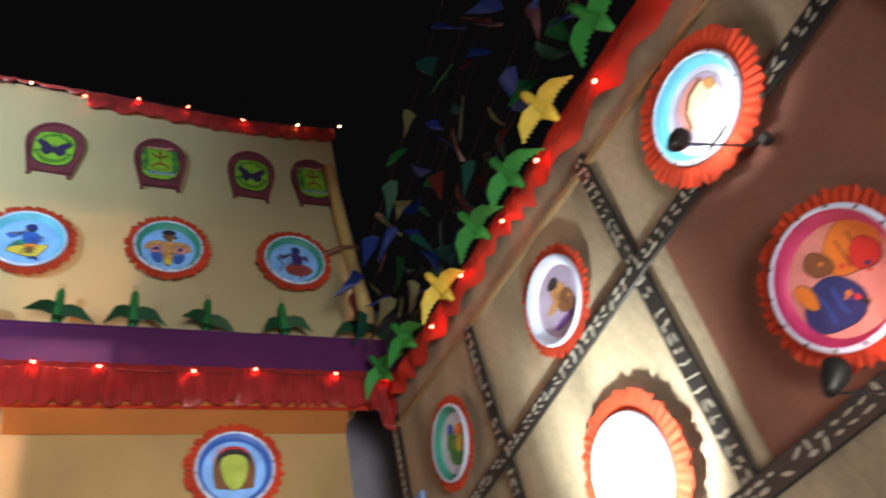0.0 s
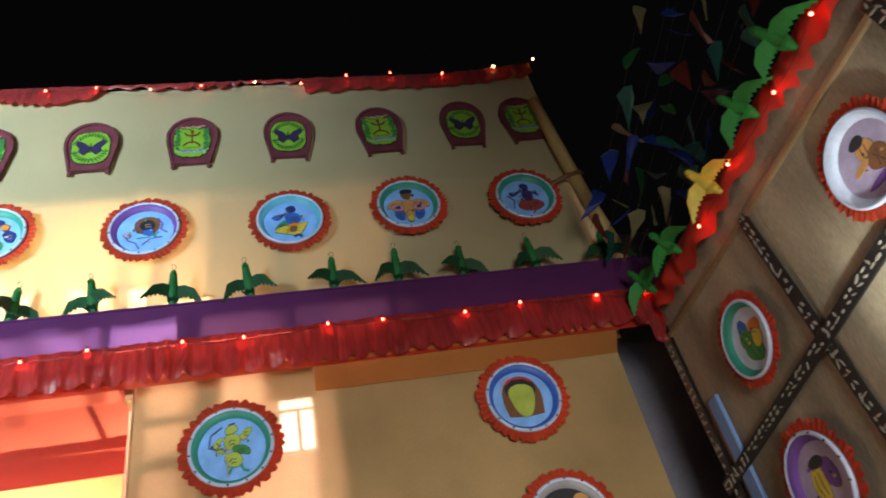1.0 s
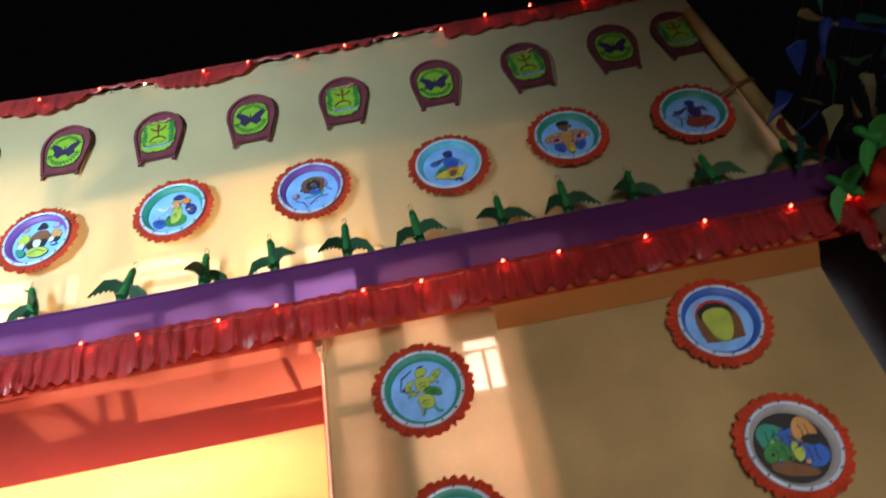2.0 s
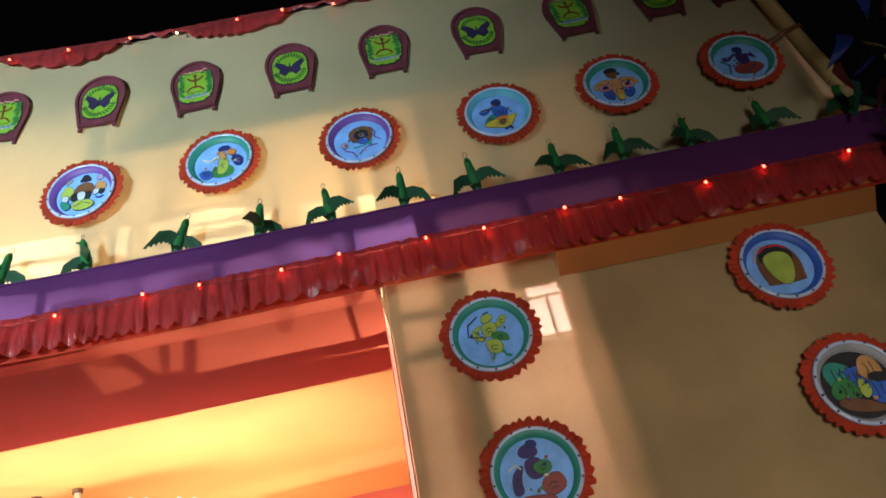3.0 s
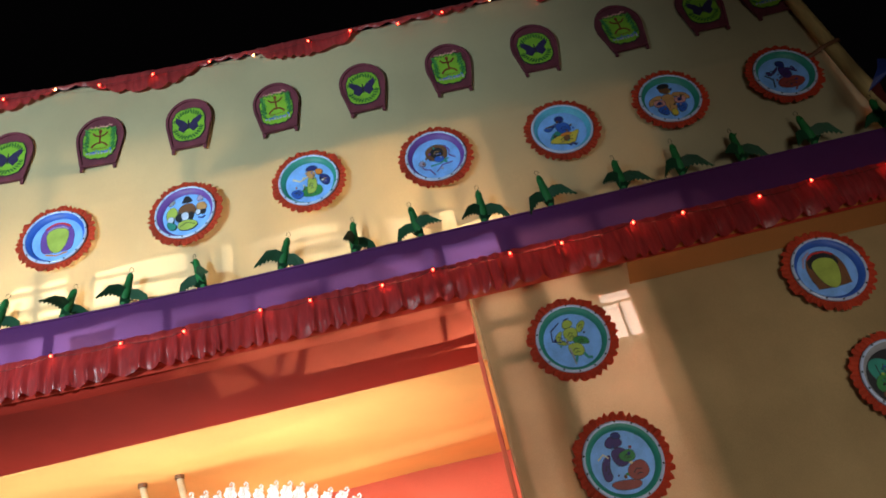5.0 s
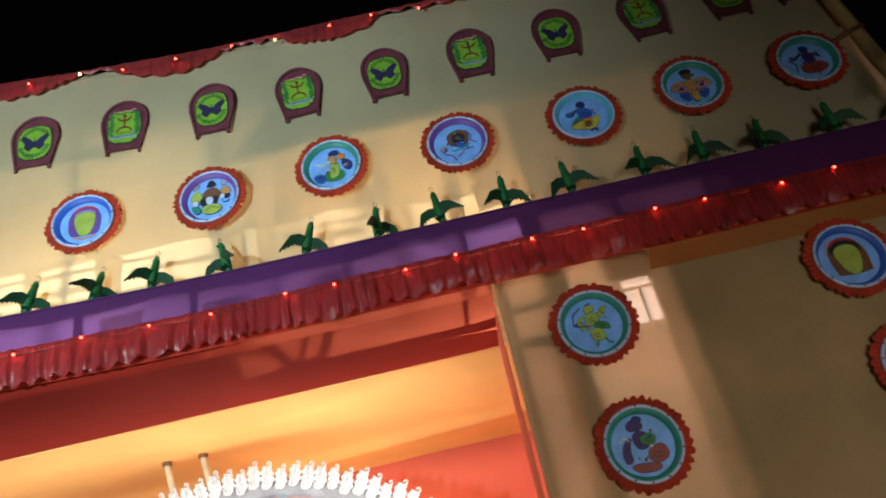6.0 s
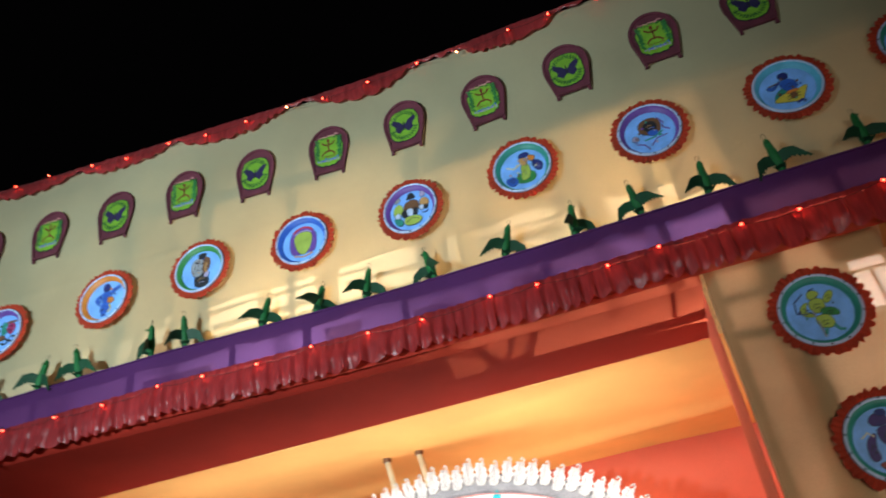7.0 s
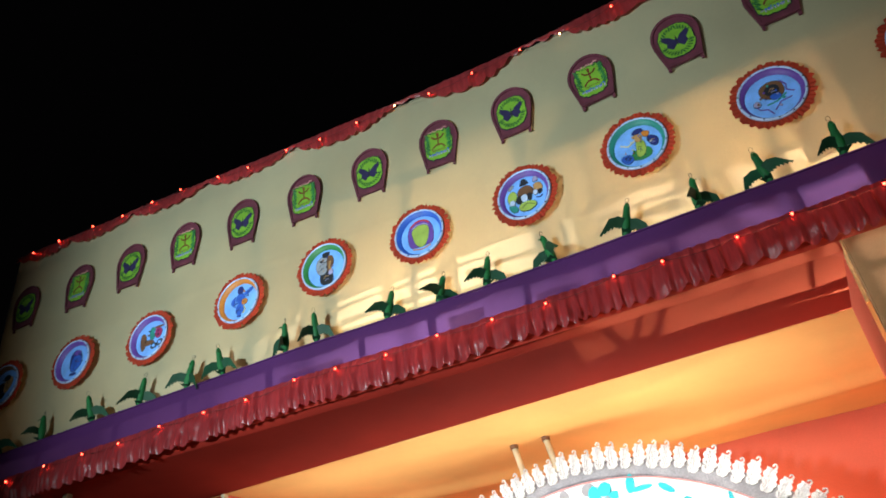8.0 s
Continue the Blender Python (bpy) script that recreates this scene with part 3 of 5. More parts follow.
def painted_plate(m, seed, wall, floor, shapes, label, dots=True, group="painted plates on the front", size=1.0, dabs=9, wide=0.249):
    """A shallow enamel dish in a red paper ruffle; shapes: colour, centre, half sizes, turn, in units of the dish floor."""
    ob = thing("painted_plate", label, "wall plate", group, m @ Matrix.Diagonal((size, size, size, 1)))
    part("ruffle", ruffle_mesh(seed, wide), CREPE, ob, "toothed red crepe paper ruffle")
    dish = part("dish", lathe([(0, 0.012), (0.160, 0.012), (0.160, 0.016), (0, 0.016)], 40), paint(floor), ob, "painted dish floor")
    part("dish_wall", lathe([(0.1595, 0.0165), (0.187, 0.052), (0.190, 0.050), (0.164, 0.010)], 48), paint(wall), ob, wall + " painted dish wall", smooth=True)
    part("rim", lathe([(0.186, 0.053), (0.191, 0.057), (0.199, 0.055), (0.203, 0.048), (0.201, 0.038), (0.190, 0.042), (0.186, 0.053)], 48), ENAMEL, ob, "white enamel rim", smooth=True)
    if dots:
        bm = bmesh.new()
        for i in range(14):
            a = 2 * math.pi * (i + 0.3) / 14
            slab(oval(0.195 * math.cos(a), 0.195 * math.sin(a), 0.0055, 0.0055, 0, 8), 0.0025, 0.0555, bm)
        tagged(part("rim_dots", bm, BLACK, ob, "dark painted dots round the rim"), kind="stuff")
    for k, shape in enumerate(shapes):
        col, lift = shape[0], 0.0012 + 0.0006 * k
        if shape[1] == "patch":
            line = smooth_patch([(0.166 * x, 0.166 * y) for x, y in zip(shape[2::2], shape[3::2])])
            part("outline_stroke", slab([(x * 1.0 + 0.0022 * nx, y + 0.0022 * ny) for (x, y), (nx, ny) in zip(line, outward(line))], lift - 0.0003, 0.0162), paint("dark"), dish)
            part("painted_patch", slab(line, lift, 0.0162), paint(col), dish)
            xs, ys = [p[0] for p in line], [p[1] for p in line]
            if dabs and max(xs) - min(xs) > 0.05 and max(ys) - min(ys) > 0.05:
                mx, my, hx, hy = sum(xs) / len(xs), sum(ys) / len(ys), 0.22 * (max(xs) - min(xs)), 0.24 * (max(ys) - min(ys))
                part("brush_stroke", brush([(mx - hx, my - 0.3 * hy), (mx - 0.3 * hx, my + 0.5 * hy), (mx + 0.9 * hx, my + 0.2 * hy)], 0.0045, lift + 0.0003), paint("dark" if col not in ("dark", "navy", "brown") else "skin"), dish)
                part("brush_stroke", brush([(mx - 0.6 * hx, my - 0.9 * hy), (mx + 0.2 * hx, my - 0.5 * hy), (mx + 0.8 * hx, my - 0.8 * hy)], 0.0045, lift + 0.0003), paint("dark" if col not in ("dark", "navy", "brown") else "lilac"), dish)
        elif shape[1] == "stroke":
            part("brush_stroke", brush([(0.155 * x, 0.155 * y) for x, y in zip(shape[3::2], shape[4::2])], 0.155 * shape[2], lift), paint(col), dish)
        else:
            cx, cy, rx, ry, turn = shape[1:]
            hand = random.Random(seed * 31 + k)
            wob = [1 + 0.07 * math.sin(2 * a + p) + 0.06 * math.sin(3 * a + 2 * p) for p in (hand.uniform(0, 6),) for a in (2 * math.pi * q / 24 for q in range(24))]
            line = [(cx + (x - cx) * w, cy + (y - cy) * w) for (x, y), w in zip(oval(cx, cy, rx, ry, turn, 24), wob)]
            line = [(0.158 * x, 0.158 * y) for x, y in line]
            if rx > 0.1 and ry > 0.1:
                part("outline_stroke", slab([(x + 0.0022 * nx, y + 0.0022 * ny) for (x, y), (nx, ny) in zip(line, outward(line))], lift - 0.0003, 0.0162), paint("dark"), dish)
            part("painted_shape", slab(line, lift, 0.0162), paint(col), dish)
            if dabs and rx > 0.28 and ry > 0.28:
                for side in (-0.35, 0.3):
                    bend = hand.uniform(-0.25, 0.25)
                    folds = [(cx + side * rx * 0.9 + bend * rx * (1 - u * u), cy + ry * 0.6 * u) for u in (-1.0, -0.4, 0.2, 0.9)]
                    part("brush_stroke", brush([(0.155 * x, 0.155 * y) for x, y in folds], 0.005, lift + 0.0003), paint("dark" if col not in ("dark", "navy") else "blue"), dish)
    hand = random.Random(seed * 7 + 3)
    tones = [s[0] for s in shapes] + ["dark", "dark", "navy", "brown"]
    for k in range(dabs):
        a, r = hand.uniform(0, 6.28), 0.62 * math.sqrt(hand.random())
        cx, cy, h = r * math.cos(a), r * math.sin(a), hand.uniform(0.03, 0.075)
        dab = smooth_patch([(0.155 * (cx + h * hand.uniform(0.6, 1.3) * math.cos(q)), 0.155 * (cy + h * hand.uniform(0.5, 1.2) * math.sin(q))) for q in (0.3, 1.5, 2.6, 3.9, 5.2)])
        part("painted_dab", slab(dab, 0.0012 + 0.0006 * (len(shapes) + 1) + 0.0002 * k, 0.0162), paint(hand.choice(tones)), dish)
    return ob


def on_front(x, z, off=0.012):
    slope = math.degrees(math.atan(0.085)) if x < -5 else 0.0
    return pose(x, front(x) - off, z, 90, 0, slope)


def on_side(y, z, off=0.012):
    return pose(SIDE_X - off, y, z, 90, 0, -90)


painted_plate(on_front(-0.60, 4.735), 1, "teal", "sky", [("red_earth", "patch", -0.1, -0.05, 0.5, -0.1, 0.78, -0.4, 0.35, -0.7, -0.25, -0.62, -0.42, -0.35), ("plum_ink", "patch", -0.12, 0.45, 0.3, 0.42, 0.36, -0.12, -0.05, -0.18), ("plum_ink", "patch", -0.05, 0.4, -0.5, 0.05, -0.62, 0.3, -0.52, 0.36, -0.42, 0.2, -0.08, 0.5), ("navy", 0.1, 0.62, 0.17, 0.19, 0), ("dark", "stroke", 0.05, -0.75, 0.2, -0.5, -0.1, -0.62, -0.55), ("red_earth", "stroke", 0.06, 0.3, -0.7, 0.15, -0.88), ("plum_ink", "stroke", 0.1, 0.3, 0.35, 0.62, 0.1, 0.5, 0.4)], "dish with a dark dancing shape on a brick red ground")
painted_plate(on_front(-1.38, 4.745), 2, "teal", "sky", [("skin", "patch", -0.3, 0.35, 0.3, 0.35, 0.16, -0.4, 0.1, -0.8, -0.1, -0.8, -0.16, -0.4), ("skin", "patch", -0.25, 0.4, -0.75, 0.25, -0.85, -0.1, -0.65, -0.05, -0.55, 0.1, -0.2, 0.2), ("skin", "patch", 0.25, 0.4, 0.75, 0.25, 0.85, -0.1, 0.65, -0.05, 0.55, 0.1, 0.2, 0.2), ("brown", 0.0, 0.62, 0.2, 0.22, 0), ("dark", "patch", -0.28, 0.68, 0.28, 0.68, 0.18, 0.9, -0.18, 0.9), ("pink", "patch", -0.68, 0.12, -0.2, 0.12, -0.18, -0.2, -0.6, -0.25), ("pink", "patch", 0.68, 0.12, 0.2, 0.12, 0.18, -0.2, 0.6, -0.25), ("blue", "patch", -0.62, -0.25, -0.18, -0.2, -0.22, -0.72, -0.5, -0.6), ("blue", "patch", 0.62, -0.25, 0.18, -0.2, 0.22, -0.72, 0.5, -0.6), ("navy", -0.42, -0.04, 0.09, 0.09, 0), ("navy", 0.42, -0.04, 0.09, 0.09, 0), ("yellow", 0.0, -0.66, 0.12, 0.18, 0)], "dish with orange, pink and blue drum shapes")
painted_plate(on_front(-2.127, 4.70), 3, "aqua", "sky", [("teal", "patch", -0.15, 0.1, 0.05, -0.15, -0.3, -0.35, -0.6, -0.4, -0.45, -0.1), ("blue", "patch", -0.22, 0.42, 0.25, 0.45, 0.42, 0.05, 0.2, -0.12, -0.12, -0.1), ("blue", "patch", -0.15, 0.4, -0.45, 0.05, -0.68, 0.22, -0.6, 0.32, -0.42, 0.2, -0.12, 0.5), ("navy", 0.05, 0.65, 0.17, 0.17, 0), ("brown", "stroke", 0.035, -0.62, 0.34, -0.2, 0.42), ("yellow", "patch", -0.25, -0.2, 0.35, -0.15, 0.7, -0.05, 0.45, -0.45, 0.3, -0.72, -0.2, -0.6, -0.7, -0.45), ("orange", "patch", -0.1, -0.12, 0.32, -0.1, 0.3, -0.25, -0.12, -0.27), ("brown", "patch", 0.0, -0.25, 0.25, -0.25, 0.15, -0.55, -0.05, -0.5), ("navy", "stroke", 0.1, 0.1, -0.8, 0.28, -0.72, 0.4, -0.84)], "dish with a blue shape in yellow and teal cloth", dots=False)
painted_plate(on_front(-2.973, 4.72), 4, "violet", "sky", [("brown", "patch", -0.4, 0.5, 0.1, 0.72, 0.5, 0.5, 0.45, -0.05, 0.1, -0.2, -0.35, 0.0), ("dark", "patch", -0.22, 0.38, 0.1, 0.55, 0.35, 0.36, 0.25, 0.0, -0.15, 0.05), ("blue", "patch", -0.12, 0.05, 0.3, 0.08, 0.28, -0.22, -0.05, -0.2), ("teal", "stroke", 0.06, -0.3, -0.35, 0.1, -0.32, 0.5, -0.1), ("violet", "stroke", 0.05, -0.75, -0.1, -0.6, -0.45, -0.35, -0.55, -0.2, -0.85), ("violet", "stroke", 0.05, 0.45, 0.6, 0.62, 0.3, 0.55, 0.05, 0.8, -0.15), ("violet", "stroke", 0.04, -0.1, -0.7, 0.2, -0.4, 0.65, -0.35), ("lilac", -0.62, -0.15, 0.12, 0.14, 0)], "dish with a brown block shape on pale lilac")
painted_plate(on_front(-3.82, 4.765), 5, "teal", "sky", [("green", "patch", -0.3, -0.2, 0.4, -0.15, 0.5, -0.6, 0.1, -0.75, -0.4, -0.6), ("lime", "patch", -0.05, 0.25, 0.3, 0.2, 0.25, -0.5, -0.15, -0.6, -0.1, -0.15), ("skin", 0.08, 0.38, 0.18, 0.2, 0), ("navy", "patch", -0.15, 0.55, 0.4, 0.55, 0.3, 0.78, 0.0, 0.8), ("blue", "patch", -0.85, -0.3, -0.4, -0.25, -0.25, -0.6, -0.6, -0.75), ("navy", "patch", 0.4, 0.35, 0.85, 0.1, 0.75, -0.35, 0.45, -0.2), ("orange", "patch", 0.25, 0.6, 0.6, 0.5, 0.5, 0.25, 0.3, 0.3), ("cream", "stroke", 0.06, -0.7, 0.3, -0.4, 0.12, -0.05, 0.3), ("dark", "stroke", 0.04, -0.7, -0.45, -0.5, -0.38, -0.4, -0.5, -0.55, -0.58)], "dish with a green shape between blue waves", dabs=12)
painted_plate(on_front(-4.645, 4.73), 6, "violet", "sky", [
    ("lime", "patch", -0.82, 0.30, -0.55, 0.52, -0.36, 0.30, -0.40, -0.10, -0.80, -0.15), ("grey", "patch", -0.72, 0.52, -0.48, 0.62, -0.44, 0.80, -0.66, 0.74),
    ("brown", "patch", -0.36, 0.30, -0.10, 0.52, 0.22, 0.50, 0.40, 0.20, 0.34, -0.08, -0.30, -0.08), ("dark", "patch", -0.22, 0.58, 0.26, 0.56, 0.20, 0.68, 0.12, 0.86, -0.06, 0.88, -0.12, 0.68),
    ("skin", "patch", 0.40, 0.42, 0.70, 0.46, 0.84, 0.16, 0.70, -0.02, 0.42, 0.04), ("lilac", "patch", 0.42, 0.52, 0.70, 0.54, 0.62, 0.80, 0.48, 0.78),
    ("dark", "patch", -0.44, 0.06, -0.14, 0.12, -0.22, -0.34, -0.44, -0.24), ("white", "patch", -0.24, 0.10, 0.10, 0.08, 0.06, -0.30, -0.16, -0.30), ("dark", "patch", 0.10, 0.08, 0.30, 0.04, 0.24, -0.30, 0.08, -0.28),
    ("white", "patch", 0.36, 0.10, 0.58, 0.08, 0.54, -0.14, 0.38, -0.16), ("dark", "patch", 0.58, 0.08, 0.80, 0.02, 0.70, -0.16, 0.56, -0.14), ("white", "patch", -0.76, -0.02, -0.50, 0.00, -0.52, -0.30, -0.72, -0.32),
    ("teal", "patch", -0.84, -0.20, -0.46, -0.34, -0.40, -0.62, -0.66, -0.66), ("lime", "patch", -0.34, -0.34, 0.02, -0.30, 0.34, -0.38, 0.46, -0.62, 0.10, -0.80, -0.36, -0.68),
    ("dark", "stroke", 0.03, -0.30, -0.62, 0.02, -0.44, 0.36, -0.60), ("navy", "stroke", 0.03, 0.50, -0.30, 0.66, -0.36, 0.80, -0.28)], "dish with brown, lime and ochre shapes over pale blocks", dabs=0)
painted_plate(on_front(-5.485, 4.74), 7, "blue", "sky", [("violet", "patch", -0.58, -0.55, -0.66, 0.2, -0.42, 0.68, 0.0, 0.82, 0.42, 0.68, 0.66, 0.2, 0.58, -0.55, 0.3, -0.6, -0.3, -0.6), ("lime", "patch", -0.44, 0.1, -0.38, 0.42, 0.0, 0.55, 0.38, 0.42, 0.44, 0.1, 0.27, -0.48, 0.0, -0.68, -0.27, -0.48), ("red", "stroke", 0.09, -0.5, 0.58, -0.25, 0.76, 0.0, 0.82, 0.25, 0.76, 0.5, 0.58), ("lilac", "stroke", 0.05, -0.42, 0.45, -0.2, 0.6, 0.2, 0.6, 0.42, 0.45), ("orange", "stroke", 0.06, -0.45, -0.7, 0.0, -0.82, 0.45, -0.7)], "dish with a lime oval under a purple and red crown shape", dabs=0)
painted_plate(on_front(-6.31, 4.75), 8, "green", "sky", [("dark", "patch", -0.35, -0.15, 0.3, -0.1, 0.45, -0.9, -0.3, -0.92), ("grey", "patch", -0.45, 0.55, 0.0, 0.75, 0.15, 0.2, 0.0, -0.35, -0.4, -0.3, -0.55, 0.15), ("brown", "patch", 0.1, 0.7, 0.45, 0.5, 0.4, 0.0, 0.1, -0.35, 0.05, 0.1), ("dark", "stroke", 0.05, -0.35, 0.5, 0.0, 0.3, 0.2, 0.5), ("dark", "patch", -0.2, 0.85, 0.25, 0.85, 0.15, 0.6, -0.15, 0.55), ("lilac", "patch", 0.15, -0.2, 0.4, -0.15, 0.38, -0.45, 0.15, -0.45), ("skin", "stroke", 0.08, 0.3, 0.3, 0.2, 0.0, 0.3, -0.2)], "dish with dark and brown leaning shapes", dots=False)
painted_plate(on_front(-7.12, 4.72), 9, "orange", "sky", [("blue", "patch", -0.3, 0.4, 0.25, 0.45, 0.25, -0.1, -0.15, -0.15), ("blue", "patch", 0.2, 0.42, 0.7, 0.65, 0.75, 0.5, 0.3, 0.2), ("blue", "patch", -0.25, 0.4, -0.6, 0.1, -0.4, -0.2, -0.3, -0.1, -0.35, 0.1), ("blue", "patch", -0.15, -0.1, 0.2, -0.1, 0.25, -0.5, -0.05, -0.85, -0.25, -0.5), ("navy", 0.0, 0.65, 0.2, 0.2, 0), ("orange", "patch", 0.1, 0.1, 0.45, 0.05, 0.4, -0.25, 0.1, -0.2), ("yellow", "stroke", 0.05, 0.25, -0.3, 0.35, -0.55, 0.2, -0.75), ("navy", "stroke", 0.08, -0.15, -0.85, 0.1, -0.88)], "dish with a blue dancing shape and orange spot")
painted_plate(on_front(-8.037, 4.67), 10, "violet", "sky", [("brown", -0.5, -0.1, 0.2, 0.5, 0), ("brown", -0.2, -0.25, 0.5, 0.14, 0), ("teal", 0.1, 0.25, 0.2, 0.35, 0), ("magenta", 0.5, 0.2, 0.25, 0.3, 0), ("dark", 0.25, -0.5, 0.18, 0.18, 0), ("sky", 0.25, -0.5, 0.1, 0.1, 0), ("dark", 0.65, -0.4, 0.18, 0.18, 0), ("sky", 0.65, -0.4, 0.1, 0.1, 0), ("brown", 0.5, 0.55, 0.35, 0.06, 0)], "dish with a brown cart shape on two wheels")
painted_plate(on_front(-8.90, 4.695), 11, "violet", "sky", [("navy", 0.05, 0.1, 0.45, 0.62, -8), ("blue", 0.1, -0.05, 0.36, 0.5, -8), ("violet", 0.1, 0.55, 0.25, 0.16, 0), ("navy", 0.0, -0.7, 0.25, 0.1, 0)], "dish with a dark blue jar-like shape")
painted_plate(on_front(-9.76, 4.70), 12, "brown", "sky", [("dark", -0.2, -0.2, 0.4, 0.5, 30), ("skin", 0.25, 0.1, 0.3, 0.5, -10), ("dark", 0.1, 0.5, 0.25, 0.2, 0)], "dish with dark and ochre shapes")
painted_plate(on_front(-2.497, 3.265), 13, "teal", "sky", [("lime", "patch", -0.25, 0.45, 0.25, 0.45, 0.2, 0.0, -0.2, -0.05), ("lime", "patch", -0.2, 0.45, -0.55, 0.25, -0.5, -0.05, -0.2, -0.15, -0.25, 0.0, -0.4, 0.1), ("lime", "patch", 0.2, 0.4, 0.5, 0.65, 0.6, 0.5, 0.3, 0.15), ("green", "patch", 0.0, 0.1, 0.45, 0.05, 0.55, -0.25, 0.3, -0.2, 0.05, -0.15), ("lime", "patch", -0.2, -0.1, 0.25, -0.15, 0.3, -0.55, 0.0, -0.6, -0.2, -0.45), ("lime", -0.02, 0.62, 0.2, 0.13, 20), ("grey", "stroke", 0.05, -0.2, 0.1, -0.12, -0.9), ("navy", "stroke", 0.04, -0.3, 0.75, -0.65, 0.5, -0.7, 0.1, -0.4, 0.0), ("teal", "stroke", 0.08, 0.0, -0.6, -0.1, -0.82), ("teal", "stroke", 0.08, 0.25, -0.55, 0.35, -0.75, 0.5, -0.8), ("navy", "stroke", 0.03, 0.1, 0.85, -0.1, 0.8)], "dish with a lime and green standing shape")
painted_plate(on_front(-1.009, 3.313), 14, "blue", "sky", [("brown", "patch", -0.58, -0.55, -0.66, 0.2, -0.42, 0.68, 0.0, 0.82, 0.42, 0.68, 0.66, 0.2, 0.58, -0.55, 0.3, -0.6, -0.3, -0.6), ("dark", "patch", -0.5, 0.1, -0.5, 0.5, -0.2, 0.72, 0.2, 0.72, 0.5, 0.5, 0.5, 0.1), ("lime", "patch", -0.44, 0.1, -0.38, 0.42, 0.0, 0.55, 0.38, 0.42, 0.44, 0.1, 0.27, -0.48, 0.0, -0.68, -0.27, -0.48), ("red", "stroke", 0.07, -0.48, 0.6, -0.22, 0.78, 0.22, 0.78, 0.48, 0.6), ("lilac", "stroke", 0.08, -0.75, 0.3, -0.6, 0.65, -0.3, 0.88), ("brown", "stroke", 0.12, -0.6, -0.2, -0.55, -0.62), ("brown", "stroke", 0.12, 0.6, -0.2, 0.55, -0.62)], "dish with a lime oval framed by dark and red shapes", dabs=0)
painted_plate(on_front(-2.45, 2.57), 15, "teal", "sky", [("plum_ink", "patch", -0.3, 0.4, 0.2, 0.45, 0.25, -0.1, -0.2, -0.15), ("plum_ink", "patch", -0.25, 0.35, -0.65, 0.1, -0.7, -0.5, -0.4, -0.45, -0.45, -0.1), ("green", "patch", -0.1, 0.25, 0.4, 0.35, 0.45, 0.0, 0.05, -0.05), ("red_earth", "patch", 0.1, -0.15, 0.6, 0.0, 0.75, -0.45, 0.35, -0.65, 0.05, -0.5), ("plum_ink", -0.1, 0.65, 0.25, 0.2, 0), ("navy", "patch", -0.1, 0.9, 0.15, 0.9, 0.2, 0.7, -0.1, 0.72), ("red_earth", "patch", -0.6, -0.5, 0.4, -0.6, 0.3, -0.85, -0.4, -0.8), ("cream", "stroke", 0.04, -0.75, 0.2, -0.55, 0.35, -0.4, 0.2)], "dish with dark violet and brick red seated shapes")
painted_plate(on_front(-0.95, 2.655), 16, "grey", "dark", [("teal", -0.4, 0.35, 0.45, 0.4, 20), ("green", -0.4, -0.1, 0.4, 0.35, 0), ("blue", 0.1, 0.25, 0.3, 0.3, 0), ("brown", -0.2, -0.6, 0.6, 0.2, -20), ("skin", 0.5, 0.4, 0.35, 0.35, 0), ("blue", 0.5, -0.3, 0.4, 0.35, 0), ("dark", 0.6, 0.1, 0.25, 0.15, 0), ("lime", 0.1, -0.15, 0.15, 0.3, 0)], "dark dish crowded with green, brown and blue shapes", dabs=26)
SG = "painted plates on the side wall"
painted_plate(on_side(-2.735, 3.215), 21, "aqua", "white", [("lilac", "patch", -0.75, 0.3, -0.3, 0.8, 0.5, 0.75, 0.8, 0.1, 0.4, -0.7, -0.4, -0.75, -0.8, -0.2), ("pink", "patch", -0.6, 0.1, -0.4, 0.6, 0.2, 0.75, 0.5, 0.5, 0.0, 0.3, -0.3, -0.5), ("cream", "patch", -0.4, 0.0, -0.1, 0.5, 0.4, 0.55, 0.65, 0.1, 0.5, -0.55, 0.0, -0.75, -0.4, -0.5), ("brown", "stroke", 0.12, -0.42, -0.2, -0.35, 0.25, -0.05, 0.55, 0.4, 0.62), ("skin", "patch", 0.35, 0.45, 0.6, 0.4, 0.6, 0.15, 0.4, 0.15)], "white dish with a blue wall and a cream oval shape", True, SG, 0.87, dabs=0, wide=0.282)
painted_plate(on_side(-1.83, 3.16), 22, "white", "lilac", [("skin", 0.1, 0.15, 0.3, 0.4, 0), ("brown", 0.3, -0.2, 0.35, 0.35, 0), ("dark", 0.0, 0.55, 0.24, 0.16, 0), ("skin", -0.3, -0.05, 0.3, 0.1, 10), ("violet", 0.0, -0.65, 0.5, 0.1, 0)], "white dish with an ochre seated shape", False, SG, 0.88, dabs=3)
painted_plate(on_side(-0.79, 3.085), 23, "teal", "white", [("green", 0.0, -0.3, 0.45, 0.5, 0), ("blue", -0.15, 0.45, 0.25, 0.25, 0), ("orange", 0.45, 0.2, 0.3, 0.25, 0), ("yellow", 0.35, -0.15, 0.25, 0.3, 0), ("green", -0.2, 0.1, 0.3, 0.3, 0)], "dish with green, orange and blue shapes", False, SG, 0.9)
painted_plate(on_side(-2.80, 2.52), 24, "magenta", "pink", [("orange", 0.45, 0.35, 0.5, 0.5, 0), ("navy", -0.35, -0.3, 0.55, 0.5, -20), ("brown", -0.2, 0.45, 0.2, 0.3, 30), ("red", 0.6, 0.1, 0.25, 0.3, 0), ("orange", -0.7, 0.1, 0.15, 0.3, 20)], "pink dish with orange and navy shapes", True, SG, 0.88)
